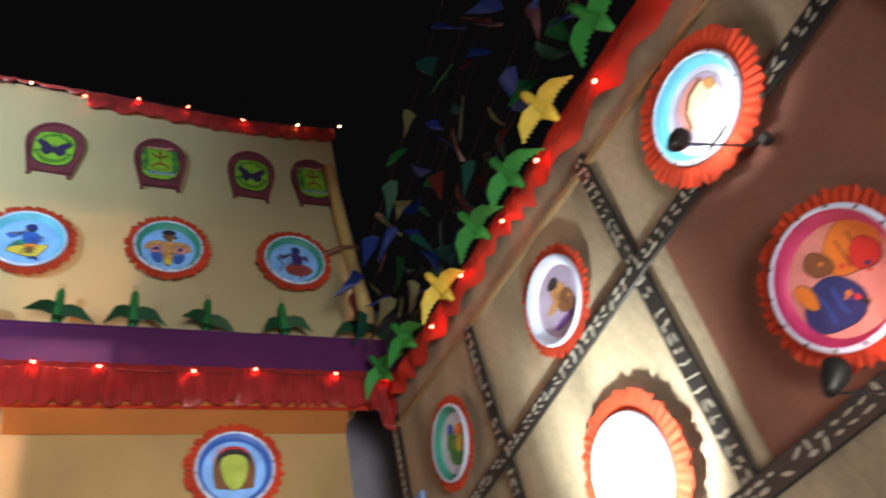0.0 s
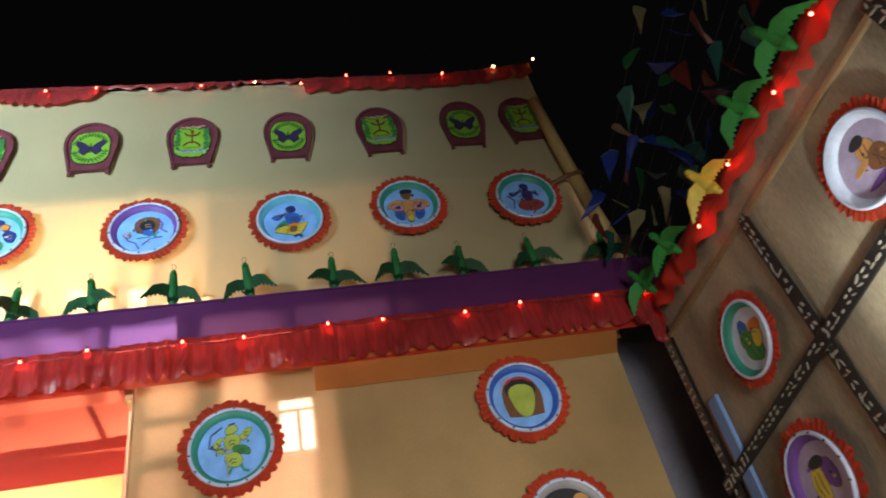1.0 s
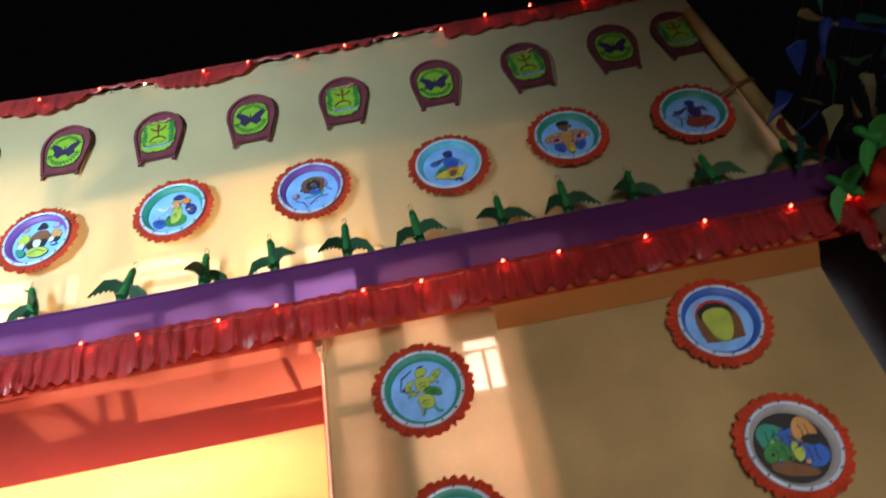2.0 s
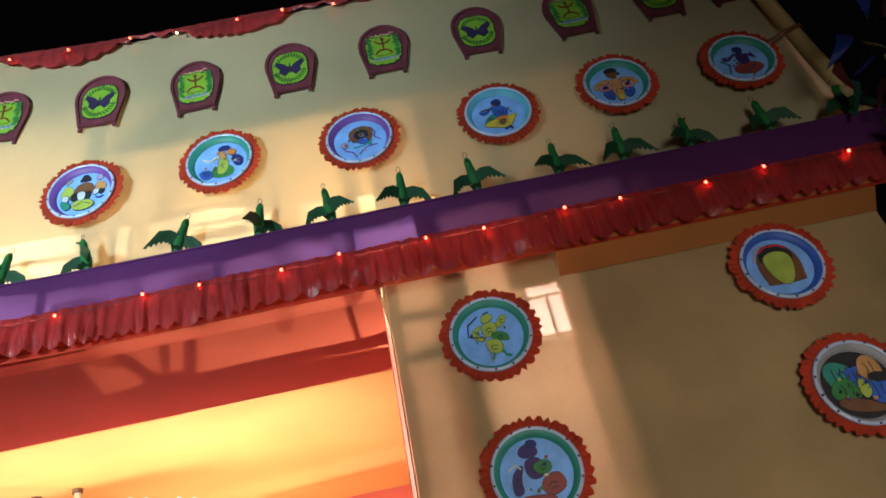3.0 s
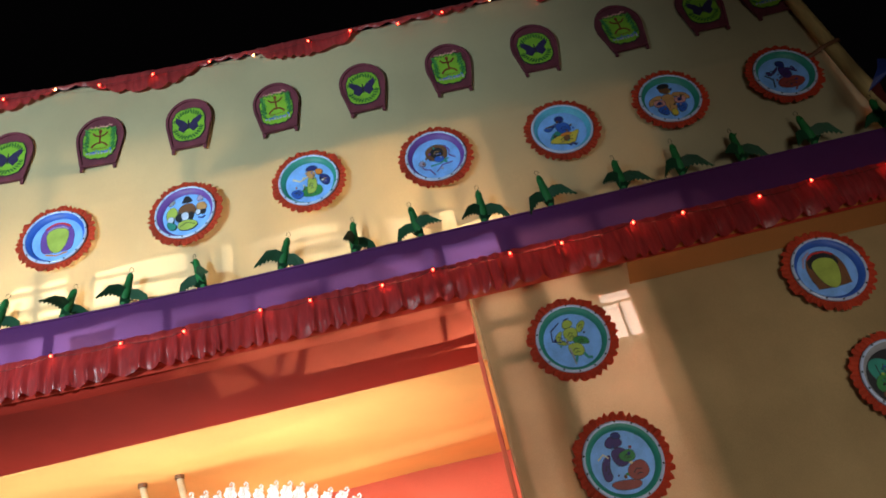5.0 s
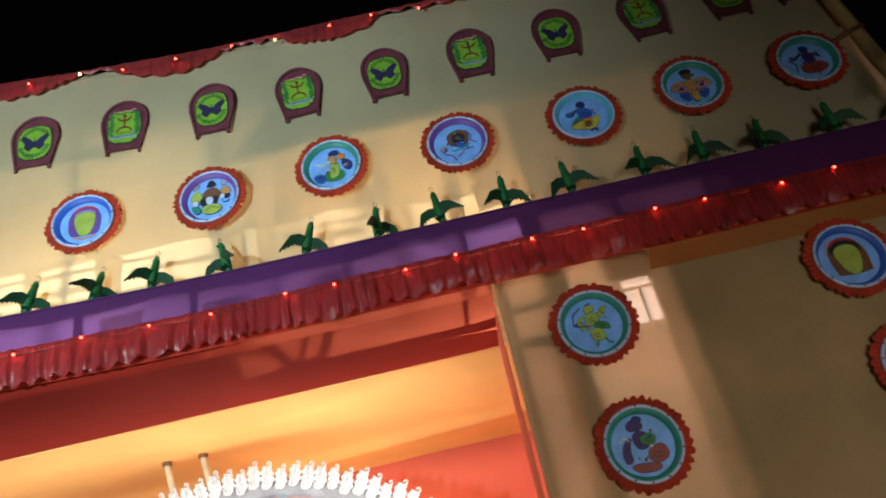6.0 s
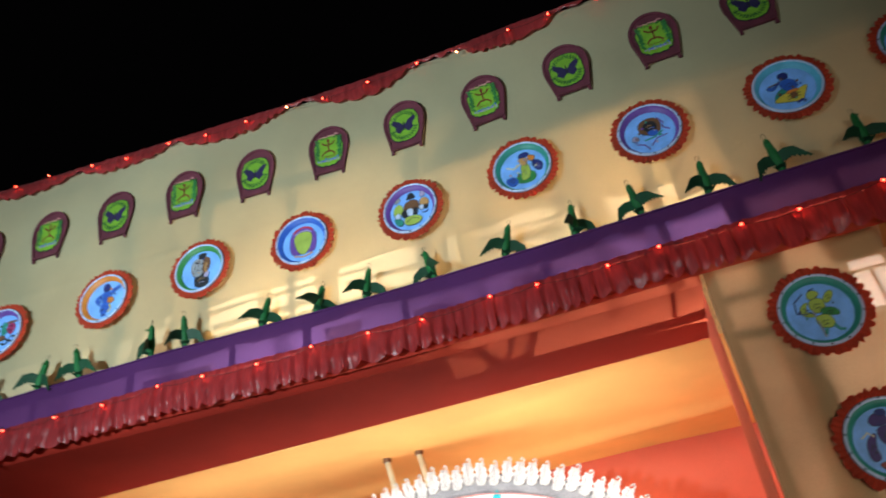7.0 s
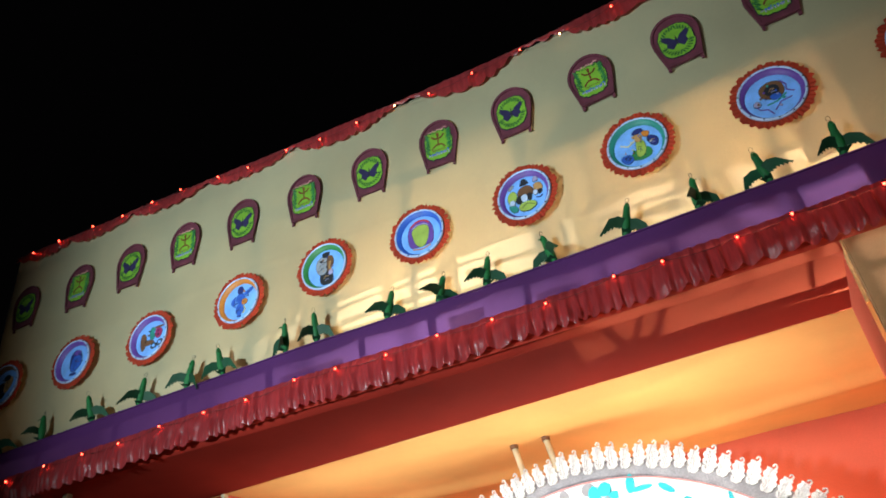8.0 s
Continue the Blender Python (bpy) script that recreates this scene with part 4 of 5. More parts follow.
painted_plate(on_side(-1.905, 2.445), 25, "white", "white", [("cream", 0.0, 0.0, 0.4, 0.5, 0)], "white dish glaring under a spot lamp", False, SG, 0.92, dabs=0, wide=0.278)
painted_plate(on_side(-0.78, 2.42), 26, "violet", "lilac", [("yellow", -0.2, 0.0, 0.3, 0.5, 0), ("violet", 0.35, 0.1, 0.25, 0.4, 0), ("dark", 0.0, 0.5, 0.3, 0.15, 0)], "dish with yellow and violet shapes", True, SG)


# ---- arched trays ----
def arch_outline(half, low, waist, n=18, toe=0.0):
    pts = []
    for i in range(n + 1):
        a = math.pi * i / n
        pts.append((half * math.cos(a), half * 0.98 * math.sin(a)))
    pts += [(-half * 0.99, -0.04), (-waist, low)]
    if toe:
        pts += [(-waist, low - toe), (-waist + 0.022, low - toe), (-waist + 0.026, low), (waist - 0.026, low), (waist - 0.022, low - toe), (waist, low - toe)]
    pts += [(waist, low), (half * 0.99, -0.04)] if not toe else [(waist + 0.001, low), (half * 0.99, -0.04)]
    return pts


def arched_tray(m, kind, seed):
    rng = random.Random(seed)
    what = "dark butterfly" if kind == "butterfly" else "red cross-legged motif"
    ob = thing("arched_tray", "maroon arched tray with a lime panel bearing a " + what, "wall tray", "arched trays on the front", m @ Matrix.Diagonal((0.93, 1.10, 1, 1)))
    bm = slab(arch_outline(0.178, -0.235, 0.132, toe=0.03), 0.012, 0.0)
    part("tray_back", bm, MAROON, ob)
    rimo, rimi = arch_outline(0.178, -0.235, 0.132), arch_outline(0.158, -0.215, 0.116)
    bm = bmesh.new()
    rows = [[bm.verts.new((x, y, z)) for x, y in line] for line, z in ((rimo, 0.010), (rimo, 0.022), (rimi, 0.022), (rimi, 0.010))]
    n = len(rimo)
    for a, b in zip(rows, rows[1:] + rows[:1]):
        for i in range(n):
            j = (i + 1) % n
            bm.faces.new((a[i], a[j], b[j], b[i]))
    part("tray_rim", bm, MAROON, ob)
    rag = [1 + (rng.uniform(-0.07, 0.03) if kind == "cross" else rng.uniform(-0.025, 0.015)) for i in range(48)]
    face = [(rag[i] * 0.125 * abs(math.cos(a)) ** 0.7 * math.copysign(1, math.cos(a)), -0.045 + rag[i] * 0.135 * abs(math.sin(a)) ** 0.7 * math.copysign(1, math.sin(a))) for i, a in ((i, 2 * math.pi * i / 48) for i in range(48))]
    part("panel_edge", slab([(1.06 * x, 1.06 * (y + 0.045) - 0.045) for x, y in face], 0.003, 0.0123), paint("dark"), ob)
    panel = part("lime_panel", slab(face, 0.004, 0.0125), LIME, ob, "lime green painted panel")
    top = 0.0168
    if kind == "butterfly":
        for s in (-1, 1):
            wing = [(s * 0.004, -0.040), (s * 0.03, -0.012), (s * 0.080, 0.016), (s * 0.086, -0.016), (s * 0.060, -0.046), (s * 0.068, -0.070), (s * 0.034, -0.098), (s * 0.006, -0.072)]
            part("butterfly_wing", slab([(1.18 * x, 1.18 * y + 0.004) for x, y in wing], 0.0025, top), paint("ink"), panel)
        part("butterfly_body", slab(oval(0, -0.048, 0.006, 0.045), 0.0022, top), paint("dark"), panel)
        for s, cy in ((1, 0.055), (-1, -0.145)):
            bm = bmesh.new()
            for i in range(13):
                a = math.pi * (0.12 + 0.76 * i / 12)
                k = 0.8 + 0.35 * rng.random()
                slab(oval(0.106 * math.cos(a), -0.045 + s * 0.112 * math.sin(a), 0.021 * k, 0.0065, s * math.degrees(a) + 22 * (1 if i < 6 else -1), 7), 0.0012 + 0.0001 * i, top, bm)
            for e in (-1, 1):
                ring = [(e * 0.104 + 0.014 * math.cos(0.7 * i), -0.045 + s * 0.040 + 0.014 * math.sin(0.7 * i)) for i in range(8)]
                for (ax, ay), (bx, by) in zip(ring, ring[1:]):
                    slab([(ax, ay), (bx, by), (bx * 0.96, by * 0.96), (ax * 0.96, ay * 0.96)], 0.0012, top, bm)
            tagged(part("leaf_border", bm, paint("dark_green"), panel), kind="stuff")
    else:
        part("seated_motif", slab(oval(0, 0.044, 0.013, 0.016), 0.0020, top), paint("rust"), panel)
        for line in (((0, 0.036), (0.002, -0.052)), ((-0.056, 0.036), (-0.034, 0.012), (0, 0.004), (0.034, 0.012), (0.056, 0.036)), ((-0.060, -0.086), (-0.040, -0.062), (-0.018, -0.050), (0, -0.054), (0.018, -0.050), (0.040, -0.062), (0.060, -0.086))):
            part("motif_stroke", brush(line, 0.0125, 0.0026), paint("rust"), panel)
        bm = bmesh.new()
        for i in range(9):
            slab(oval(-0.052 + 0.013 * i, -0.098, 0.0045, 0.0045, 0, 6), 0.0014, top, bm)
        tagged(part("dot_row", bm, paint("rust"), panel), kind="stuff")
        for name, col, cy in (("flower_border", "lilac", -0.138), ("petal_border", "dark_green", 0.072), ("bud_border", "blue", -0.122), ("crest_border", "pink", 0.088)):
            bm = bmesh.new()
            for i in range(9):
                slab(oval(-0.084 + 0.021 * i + rng.uniform(-0.005, 0.005), cy + rng.uniform(-0.008, 0.008), rng.uniform(0.006, 0.013), rng.uniform(0.004, 0.009), rng.uniform(0, 180), 7), 0.0011 + 0.0001 * i, top, bm)
            tagged(part(name, bm, paint(col), panel), kind="stuff")
        for col, shift in (("dark_green", 0.0), ("green", 0.011)):
            bm = bmesh.new()
            for s in (-1, 1):
                for i in range(8):
                    y = 0.052 - 0.023 * i + shift
                    slab(oval(s * (0.092 + 0.012 * rng.random()), y, 0.026, 0.0055, s * rng.uniform(15, 50), 7), 0.0011 + 0.0001 * i, top, bm)
            tagged(part("leaf_border", bm, paint(col), panel), kind="stuff")
    return ob


tray_x = [-0.40, -0.85, -1.46] + [-2.09 - 0.632 * i for i in range(12)] + [-9.74]
tray_of = {}
for i, x in enumerate(tray_x):
    kind = "butterfly" if i % 2 else "cross"
    z = 5.55 - 0.04 * min(1.0, abs(x) / 1.5) + (0.03 if x < -4 else 0)
    lean = random.Random(i).uniform(-2.5, 2.5)
    m = on_front(x, z + 0.03, 0.008) @ pose(0, 0, 0, 0, 0, lean)
    if kind in tray_of:
        copy_thing(tray_of[kind], m)
    else:
        tray_of[kind] = arched_tray(m, kind, i)


# ---- paper birds ----
def wing_points(s, span=0.17, drop=0.06):
    pts = [(s * 0.012, 0.055), (s * 0.06, 0.062), (s * 0.115, 0.036), (s * span, -drop)]
    teeth = 7
    for i in range(teeth):
        t = (i + 0.5) / teeth
        x = span + (0.014 - span) * t
        y = -drop + (drop - 0.012) * min(1, 1.7 * t)
        pts += [(s * (x + 0.007), y + 0.006), (s * (x - 0.004), y - 0.006)]
    return pts


def paper_bird(m, seed, mat, label, group, tall=1.0, spread=18.0, wing_mat=None, low=0.07, droop=0.0):
    rng = random.Random(seed)
    ob = thing("paper_bird", label, "paper bird", group, m @ Matrix.Diagonal((1.0, 1.0, 1.0, 1)))
    prof = [(0.0, 0.0), (0.012, 0.004), (0.026, 0.05), (0.030, 0.085), (0.026, 0.125), (0.021, 0.15), (0.021, 0.175), (0.013, 0.195), (0.0, 0.203)]
    bm = lathe([(r, z * tall) for r, z in prof], 12)
    part("body", bm, mat, ob, smooth=True)
    part("beak", tube([(0, -0.016, 0.172 * tall), (0.0, -0.034, 0.172 * tall), (0, -0.048, 0.166 * tall)], 0.008, 6, taper=0.2), mat, ob)
    for s in (-1, 1):
        span = 0.168 + rng.uniform(-0.015, 0.02)
        bm = slab(wing_points(s, span, 0.045 + droop + rng.uniform(-0.02, 0.025)), 0.002, 0)
        for v in bm.verts:
            v.co.z += 0.35 * max(0, abs(v.co.x) - 0.02) ** 1.4
        bmesh.ops.transform(bm, matrix=pose(0, -0.008, low * tall, 98 + rng.uniform(-14, 12), 0, s * -rng.uniform(4, spread)), verts=bm.verts)
        part("wing", bm, wing_mat or mat, ob)
    bm = slab([(-0.02, 0.0), (-0.035, -0.07), (-0.012, -0.058), (0.0, -0.075), (0.012, -0.058), (0.035, -0.07), (0.02, 0.0)], 0.002)
    bmesh.ops.transform(bm, matrix=pose(0, 0.012, 0.03, -15, 0, 0), verts=bm.verts)
    part("tail", bm, wing_mat or mat, ob)
    part("hanging_loop", tube([(0.012 * math.cos(a), 0.004, 0.205 * tall + 0.016 + 0.016 * math.sin(a)) for a in (-1.4 + 0.55 * i for i in range(11))], 0.0016, 5), CABLE, ob, "thin wire loop")
    return ob


bird_x = [-0.26, -0.71, -1.17, -1.55, -1.92, -2.37, -2.79, -3.18, -3.60, -4.06, -4.52, -5.02, -5.38, -5.78, -6.35, -6.62, -7.18, -7.54, -8.01, -8.48, -9.04, -9.5]
for i, x in enumerate(bird_x):
    r = random.Random(50 + i)
    turn = r.uniform(-18, 18) if x > -3.4 else r.uniform(18, 62) * (1 if i % 5 else -1)
    paper_bird(pose(x, front(x) + BEAM_Y + 0.045, BEAM_TOP + 0.014 + ledge(x), r.uniform(2, 12), r.uniform(-6, 6) if x > -3.4 else r.uniform(-20, 16), turn), 50 + i, LEAFGREEN,
               "dark green paper bird with spread toothed wings on the ledge", "paper birds on the ledge", 1.22, 30.0, SHADEDLEAF, 0.062, 0.018)


# ---- satin frills ----
def frill(name, x0, x1, z_top, drop, y_of, seed, label, pleat=0.100, amp=0.032):
    length = abs(x1 - x0)
    n = int(length / 0.011)
    ob = thing(name, label, "frill")
    rows, grid, ph = 9, [], 0.0
    for i in range(n + 1):
        x = x0 + (x1 - x0) * i / n
        ph += 0.011 / (pleat * (1.0 + 0.75 * wave(x, 3.1, seed) + 0.35 * wave(x, 8.0, seed + 2)))
        h = drop(x)
        col = []
        for j in range(rows + 1):
            v = j / rows
            a = 2 * math.pi * ph + 1.6 * v * wave(x, 4.5, seed + 5) + 0.8 * v * wave(x, 11, seed + 3)
            fan = 1.25 * (1 - v) ** 1.4 * (0.4 + abs(wave(x, 2.2, seed + 11)) * 2)
            ridge = max(0.5 + 0.5 * math.cos(a - fan), 0.0) ** 7 + max(0.5 + 0.5 * math.cos(a + fan), 0.0) ** 7
            deep = (0.45 + 0.55 * v) * (0.45 + 1.1 * abs(wave(x, 3.0, seed + 7)))
            w = 0.75 * ridge + 0.35 * math.sin(a) + 0.8 * wave(x, 9, seed + v * 2.5)
            z = z_top(x) - h * v + (0.010 * math.cos(a) + 0.016 * wave(x, 7, seed)) * v
            y = y_of(x) - amp * deep * w - 0.012 * math.sin(math.pi * v)
            col.append((x, y, z))
        grid.append(col)
    step = 120
    for k in range(0, n, step):
        cols = grid[k:min(k + step, n) + 1]
        bm = bmesh.new()
        vs = [[bm.verts.new(p) for p in c] for c in cols]
        for a, b in zip(vs, vs[1:]):
            for j in range(rows):
                bm.faces.new((a[j], b[j], b[j + 1], a[j + 1]))
        part("satin_length", bm, SATIN, ob, smooth=True)
    return ob


frill("ledge_frill", -0.20, LEFT_END, lambda x: BEAM_LOW + 0.005 + ledge(x), lambda x: 0.225 + 0.015 * wave(x, 1.1, 2), lambda x: front(x) + BEAM_Y - 0.028, 4, "gathered red satin frill hanging below the purple band")


def swag_drop(x):
    """Swags between pins; straight frill at both ends."""
    if x > -1.95:
        return 0.155 + 0.01 * wave(x, 3)
    drop = 0.040 + 0.012 * wave(x, 5)
    for c, half, deep in ((-2.72, 0.42, 0.045), (-3.70, 0.40, 0.165), (-4.93, 0.42, 0.170), (-6.12, 0.50, 0.150), (-7.12, 0.48, 0.125), (-8.05, 0.46, 0.115), (-8.9, 0.42, 0.11), (-9.65, 0.42, 0.11)):
        k = 1 - ((x - c) / half) ** 2
        if k > 0:
            drop = max(drop, 0.02 + deep * k ** 0.65)
    return drop


frill("top_swag", RIGHT_END + 0.04, LEFT_END, lambda x: top_z(x) + 0.010, swag_drop, lambda x: front(x) - 0.030, 9, "red satin swag pinned in scallops along the roof edge", 0.13, 0.012)


# ---- string lights ----
def string_light(points, kinds, label, droop=0.02):
    ob = thing("string_light", label, "string light")
    line = []
    for a, b in zip(points, points[1:]):
        for k in range(6):
            t = k / 6
            p = Vector(a).lerp(Vector(b), t)
            p.z -= droop * math.sin(math.pi * t) * 4 * 0.25
            line.append(p)
    line.append(Vector(points[-1]))
    part("cable", tube(line, 0.0014, 5), CABLE, ob)
    for p, k in zip(points, kinds):
        bulb = part("bulb", lathe([(0, -0.008), (0.006, -0.006), (0.0075, 0.0), (0.0055, 0.006), (0, 0.008)], 10), BULB_WARM if k else BULB_RED, ob, "glowing warm bulb" if k else "glowing red bulb", smooth=True)
        bulb.matrix_basis = pose(*p)
        part("socket", lathe([(0, 0.010), (0.006, 0.010), (0.006, 0.022), (0, 0.022)], 8), CABLE, ob).matrix_basis = pose(*p)
    return ob


low_x = [-0.17, -0.47, -0.92, -1.24, -1.69, -1.98, -2.41, -2.71, -3.16, -3.46, -3.88, -4.17, -4.61, -4.97, -5.36, -5.74, -6.13, -6.46, -6.87, -7.24, -7.65, -8.04, -8.4, -8.8, -9.2, -9.6]
string_light([(x, front(x) + BEAM_Y - 0.062, BEAM_LOW - 0.045 + ledge(x) + 0.012 * (i % 3)) for i, x in enumerate(low_x)], [0 for i in low_x], "string of small red bulbs along the satin frill")
top_x = [-0.15, -0.49, -0.91, -1.30, -1.63, -1.965, -2.29, -2.66, -3.0, -3.36, -3.68, -4.10, -4.43, -4.855, -5.25, -5.57, -5.94, -6.31, -6.66, -7.07, -7.41, -7.85, -8.19, -8.555, -8.94, -9.39, -9.74]
string_light([(x, front(x) - 0.075, top_z(x) - (0.065 if -7.2 < x < -1.7 else 0.012) - 0.018 * (i % 3)) for i, x in enumerate(top_x)], [1 if i in (0, 1, 6, 11, 15) else 0 for i in range(len(top_x))], "string of small red and warm bulbs along the roof edge")

# bamboo at the free corner, tied with a red rag
pole = thing("bamboo_pole", "pale cloth-wrapped bamboo pole leaning at the corner", "pole")
part("shaft", tube([(-0.28, -0.05, 5.68), (-0.25, -0.06, 5.2), (-0.20, -0.055, 4.65), (-0.13, -0.06, 4.083)], 0.043, 12, taper=1.15), BAMBOO, pole, smooth=True)
part("rag_tie", tube([(-0.40, -0.04, 4.82), (-0.30, -0.10, 4.84), (-0.20, -0.11, 4.86), (-0.15, -0.05, 4.9)], 0.016, 7), paint("brown"), pole, "faded red rag tie")


# ---- side wall dressing ----
def side_frill():
    rng = random.Random(12)
    n, rows, grid, ph = 330, 6, [], 0.0
    for i in range(n + 1):
        y = -0.12 - 5.2 * i / n
        ph += 0.0158 / (0.21 * (1.0 + 1.1 * wave(y, 3, 8)))
        col = []
        for j in range(rows + 1):
            v = j / rows
            w = math.sin(2 * math.pi * ph)
            col.append((SIDE_X - 0.045 - 0.015 * (0.3 + 0.7 * v) * (w * (0.6 + 1.2 * abs(wave(y, 4, 1))) + 2.2 * wave(y, 8, 2 * v)) - 0.02 * math.sin(math.pi * v), y, 3.765 + 0.012 * wave(y, 2.5) - (0.150 + 0.03 * wave(y, 1.3, 4)) * v + 0.016 * w * v))
        grid.append(col)
    ob = thing("side_frill", "bright red cloth frill along the top of the side wall", "frill")
    for k in range(0, n, 66):
        bm = bmesh.new()
        vs = [[bm.verts.new(p) for p in c] for c in grid[k:k + 67]]
        for a, b in zip(vs, vs[1:]):
            for j in range(rows):
                bm.faces.new((a[j], b[j], b[j + 1], a[j + 1]))
        part("cloth_length", bm, SATIN_BRIGHT, ob, smooth=True)
    return ob


SATIN_BRIGHT = material("bright_red_cloth", (0.50, 0.032, 0.02), 0.55, big=(3, 0.75, 1.15), fine=(110, 0.92, 1.06), through=0.2, spec=0.35)
side_frill()
tagged(part("corner_drape", sheet(lambda u, v: (-0.30 + 0.17 * u + 0.02 * math.sin(9 * v + 3 * u), -0.19 - 0.05 * math.sin(6 * u) * v, 3.80 - (0.22 + 0.12 * u) * v), 10, 10, 0.003), SATIN, smooth=True), "crumpled red cloth end where the frills meet", "drape")
string_light([(SIDE_X - 0.10, y, 3.63 + 0.03 * (i % 2)) for i, y in enumerate((-0.95, -1.33, -1.75, -2.08, -2.5, -2.9, -3.3))], [0] * 7, "string of red bulbs along the side frill")
tagged(part("trim_side_batten", boxed(SIDE_X - 0.022, SIDE_X - 0.002, -5.4, -0.16, 3.492, 3.517), WOOD), "thin dark timber batten under the frill", "trim", kind="structure")

mark_mesh = None


def rope_band(p0, p1, seed, group="patterned bands on the side wall"):
    """A black band with pairs of pale leaf marks, between two (y, z) points."""
    global mark_mesh
    rng = random.Random(seed)
    d = Vector((p1[0] - p0[0], p1[1] - p0[1]))
    length = d.length
    ang = math.degrees(math.atan2(d.y, -d.x))
    ob = thing("patterned_band", "black band with pale leaf marks nailed across the side wall", "wall band", group, pose(SIDE_X - 0.008 - 0.012 * (seed % 2), p0[0], p0[1], 90, 0, -90) @ pose(0, 0, 0, 0, 0, ang))
    bm = bmesh.new()
    box(bm, 0, length, -0.036, 0.036, 0, 0.014, 0.004)
    part("band", bm, BLACK, ob)
    if mark_mesh is None:
        t = slab([(-0.024, 0.0), (-0.012, 0.009), (0.010, 0.011), (0.024, 0.004), (0.014, -0.007), (-0.010, -0.009)], 0.004, 0.0135)
        first = part("leaf_mark", t, paint("bone"), ob)
        mark_mesh = first.data
        bpy.data.objects.remove(first)
    n = int(length / 0.046)
    for i in range(n):
        for s in (-1, 1):
            if rng.random() < 0.10:
                continue
            k = new("leaf_mark", mark_mesh)
            k.parent = ob
            k.matrix_basis = pose((i + 0.5) * 0.046 + rng.uniform(-0.006, 0.006), s * 0.012, 0, 0, 0, s * 10 + rng.choice((0, 0, 0, 75)) + rng.uniform(-16, 16)) @ Matrix.Diagonal((rng.uniform(0.4, 0.9), rng.uniform(0.3, 0.7), 1, 1))
    return ob


rope_band((-0.06, band_z(4, -0.06)), (-4.4, band_z(4, -4.4)), 1)
rope_band((-0.06, band_z(3, -0.06)), (-4.4, band_z(3, -4.4)), 3)
rope_band((-2.20, 3.56), (-2.33, 1.55), 2)
rope_band((-1.13, 3.52), (-1.27, 1.55), 4)
rope_band((-0.12, 3.52), (-0.16, 1.55), 6)
rope_band((-3.30, 3.56), (-3.38, 1.55), 8)
tagged(part("blue_board", boxed(SIDE_X - 0.03, SIDE_X - 0.006, -0.33, -0.24, 1.6, 3.05, bevel=0.004), BLUEBOARD), "narrow light blue board beside the dark band", "board")


def spot_lamp(p, aim, power, colour, label, cone=88):
    """A black clip-on can lamp on a short bent arm; it shines on a plate."""
    ob = thing("spot_lamp", label, "spot lamp", "clip lamps on the side wall")
    m = look(p, aim)
    bm = lathe([(0, 0.060), (0.012, 0.060), (0.017, 0.048), (0.026, 0.024), (0.029, 0.0), (0.031, -0.016), (0.028, -0.016), (0.025, 0.0), (0, 0.008)], 20)
    bmesh.ops.transform(bm, matrix=m, verts=bm.verts)
    part("can", bm, BLACK, ob, "black metal lamp can", smooth=True)
    bm = lathe([(0, -0.004), (0.024, -0.004), (0.024, 0.002), (0, 0.002)], 18)
    bmesh.ops.transform(bm, matrix=m, verts=bm.verts)
    part("lens", bm, glowing("lamp_lens", colour, 12), ob, "bright lens")
    back = m @ Vector((0, 0, 0.055))
    part("arm", tube([back, back + Vector((0.0, -0.03, -0.02)), Vector((SIDE_X - 0.07, back.y - 0.075, back.z - 0.03)), Vector((SIDE_X - 0.015, back.y - 0.10, back.z - 0.025))], 0.004, 7), BLACK, ob)
    part("clamp", boxed(SIDE_X - 0.04, SIDE_X - 0.012, back.y - 0.118, back.y - 0.088, back.z - 0.040, back.z - 0.008, bevel=0.003), BLACK, ob)
    lamp("spot_lamp_light", "SPOT", look(m @ Vector((0, 0, -0.022)), aim), power, colour, 0.03, cone, 0.9)
    return ob


spot_lamp((-0.33, -2.745, 3.02), (SIDE_X, -2.76, 3.20), 2.2, (1.0, 0.95, 0.86), "black clip lamp shining on a dish", 150)
spot_lamp((-0.33, -2.78, 2.27), (SIDE_X, -2.84, 2.50), 0.7, (1.0, 0.55, 0.45), "black clip lamp with a reddish bulb")
spot_lamp((-0.56, -1.95, 2.10), (SIDE_X, -1.91, 2.50), 46.0, (0.95, 1.0, 0.88), "black clip lamp glaring at a white dish")

# paper birds fixed along the side frill
for i, (y, z, mat, txt) in enumerate(((-2.26, 3.76, "y", "yellow"), (-1.94, 3.71, "g", "bright green"), (-1.61, 3.71, "g", "bright green"), (-1.19, 3.68, "y", "yellow"), (-0.71, 3.72, "g", "bright green"), (-0.34, 3.74, "g", "bright green"), (-2.66, 3.78, "g", "bright green"))):
    paper_bird(pose(-0.195, y, z - 0.06, 25, -20, -70 + 30 * math.sin(3.1 * i)), 90 + i, paint("yellow") if mat == "y" else BRIGHTGREEN, txt + " paper bird pinned above the side frill", "paper birds on the side frill")


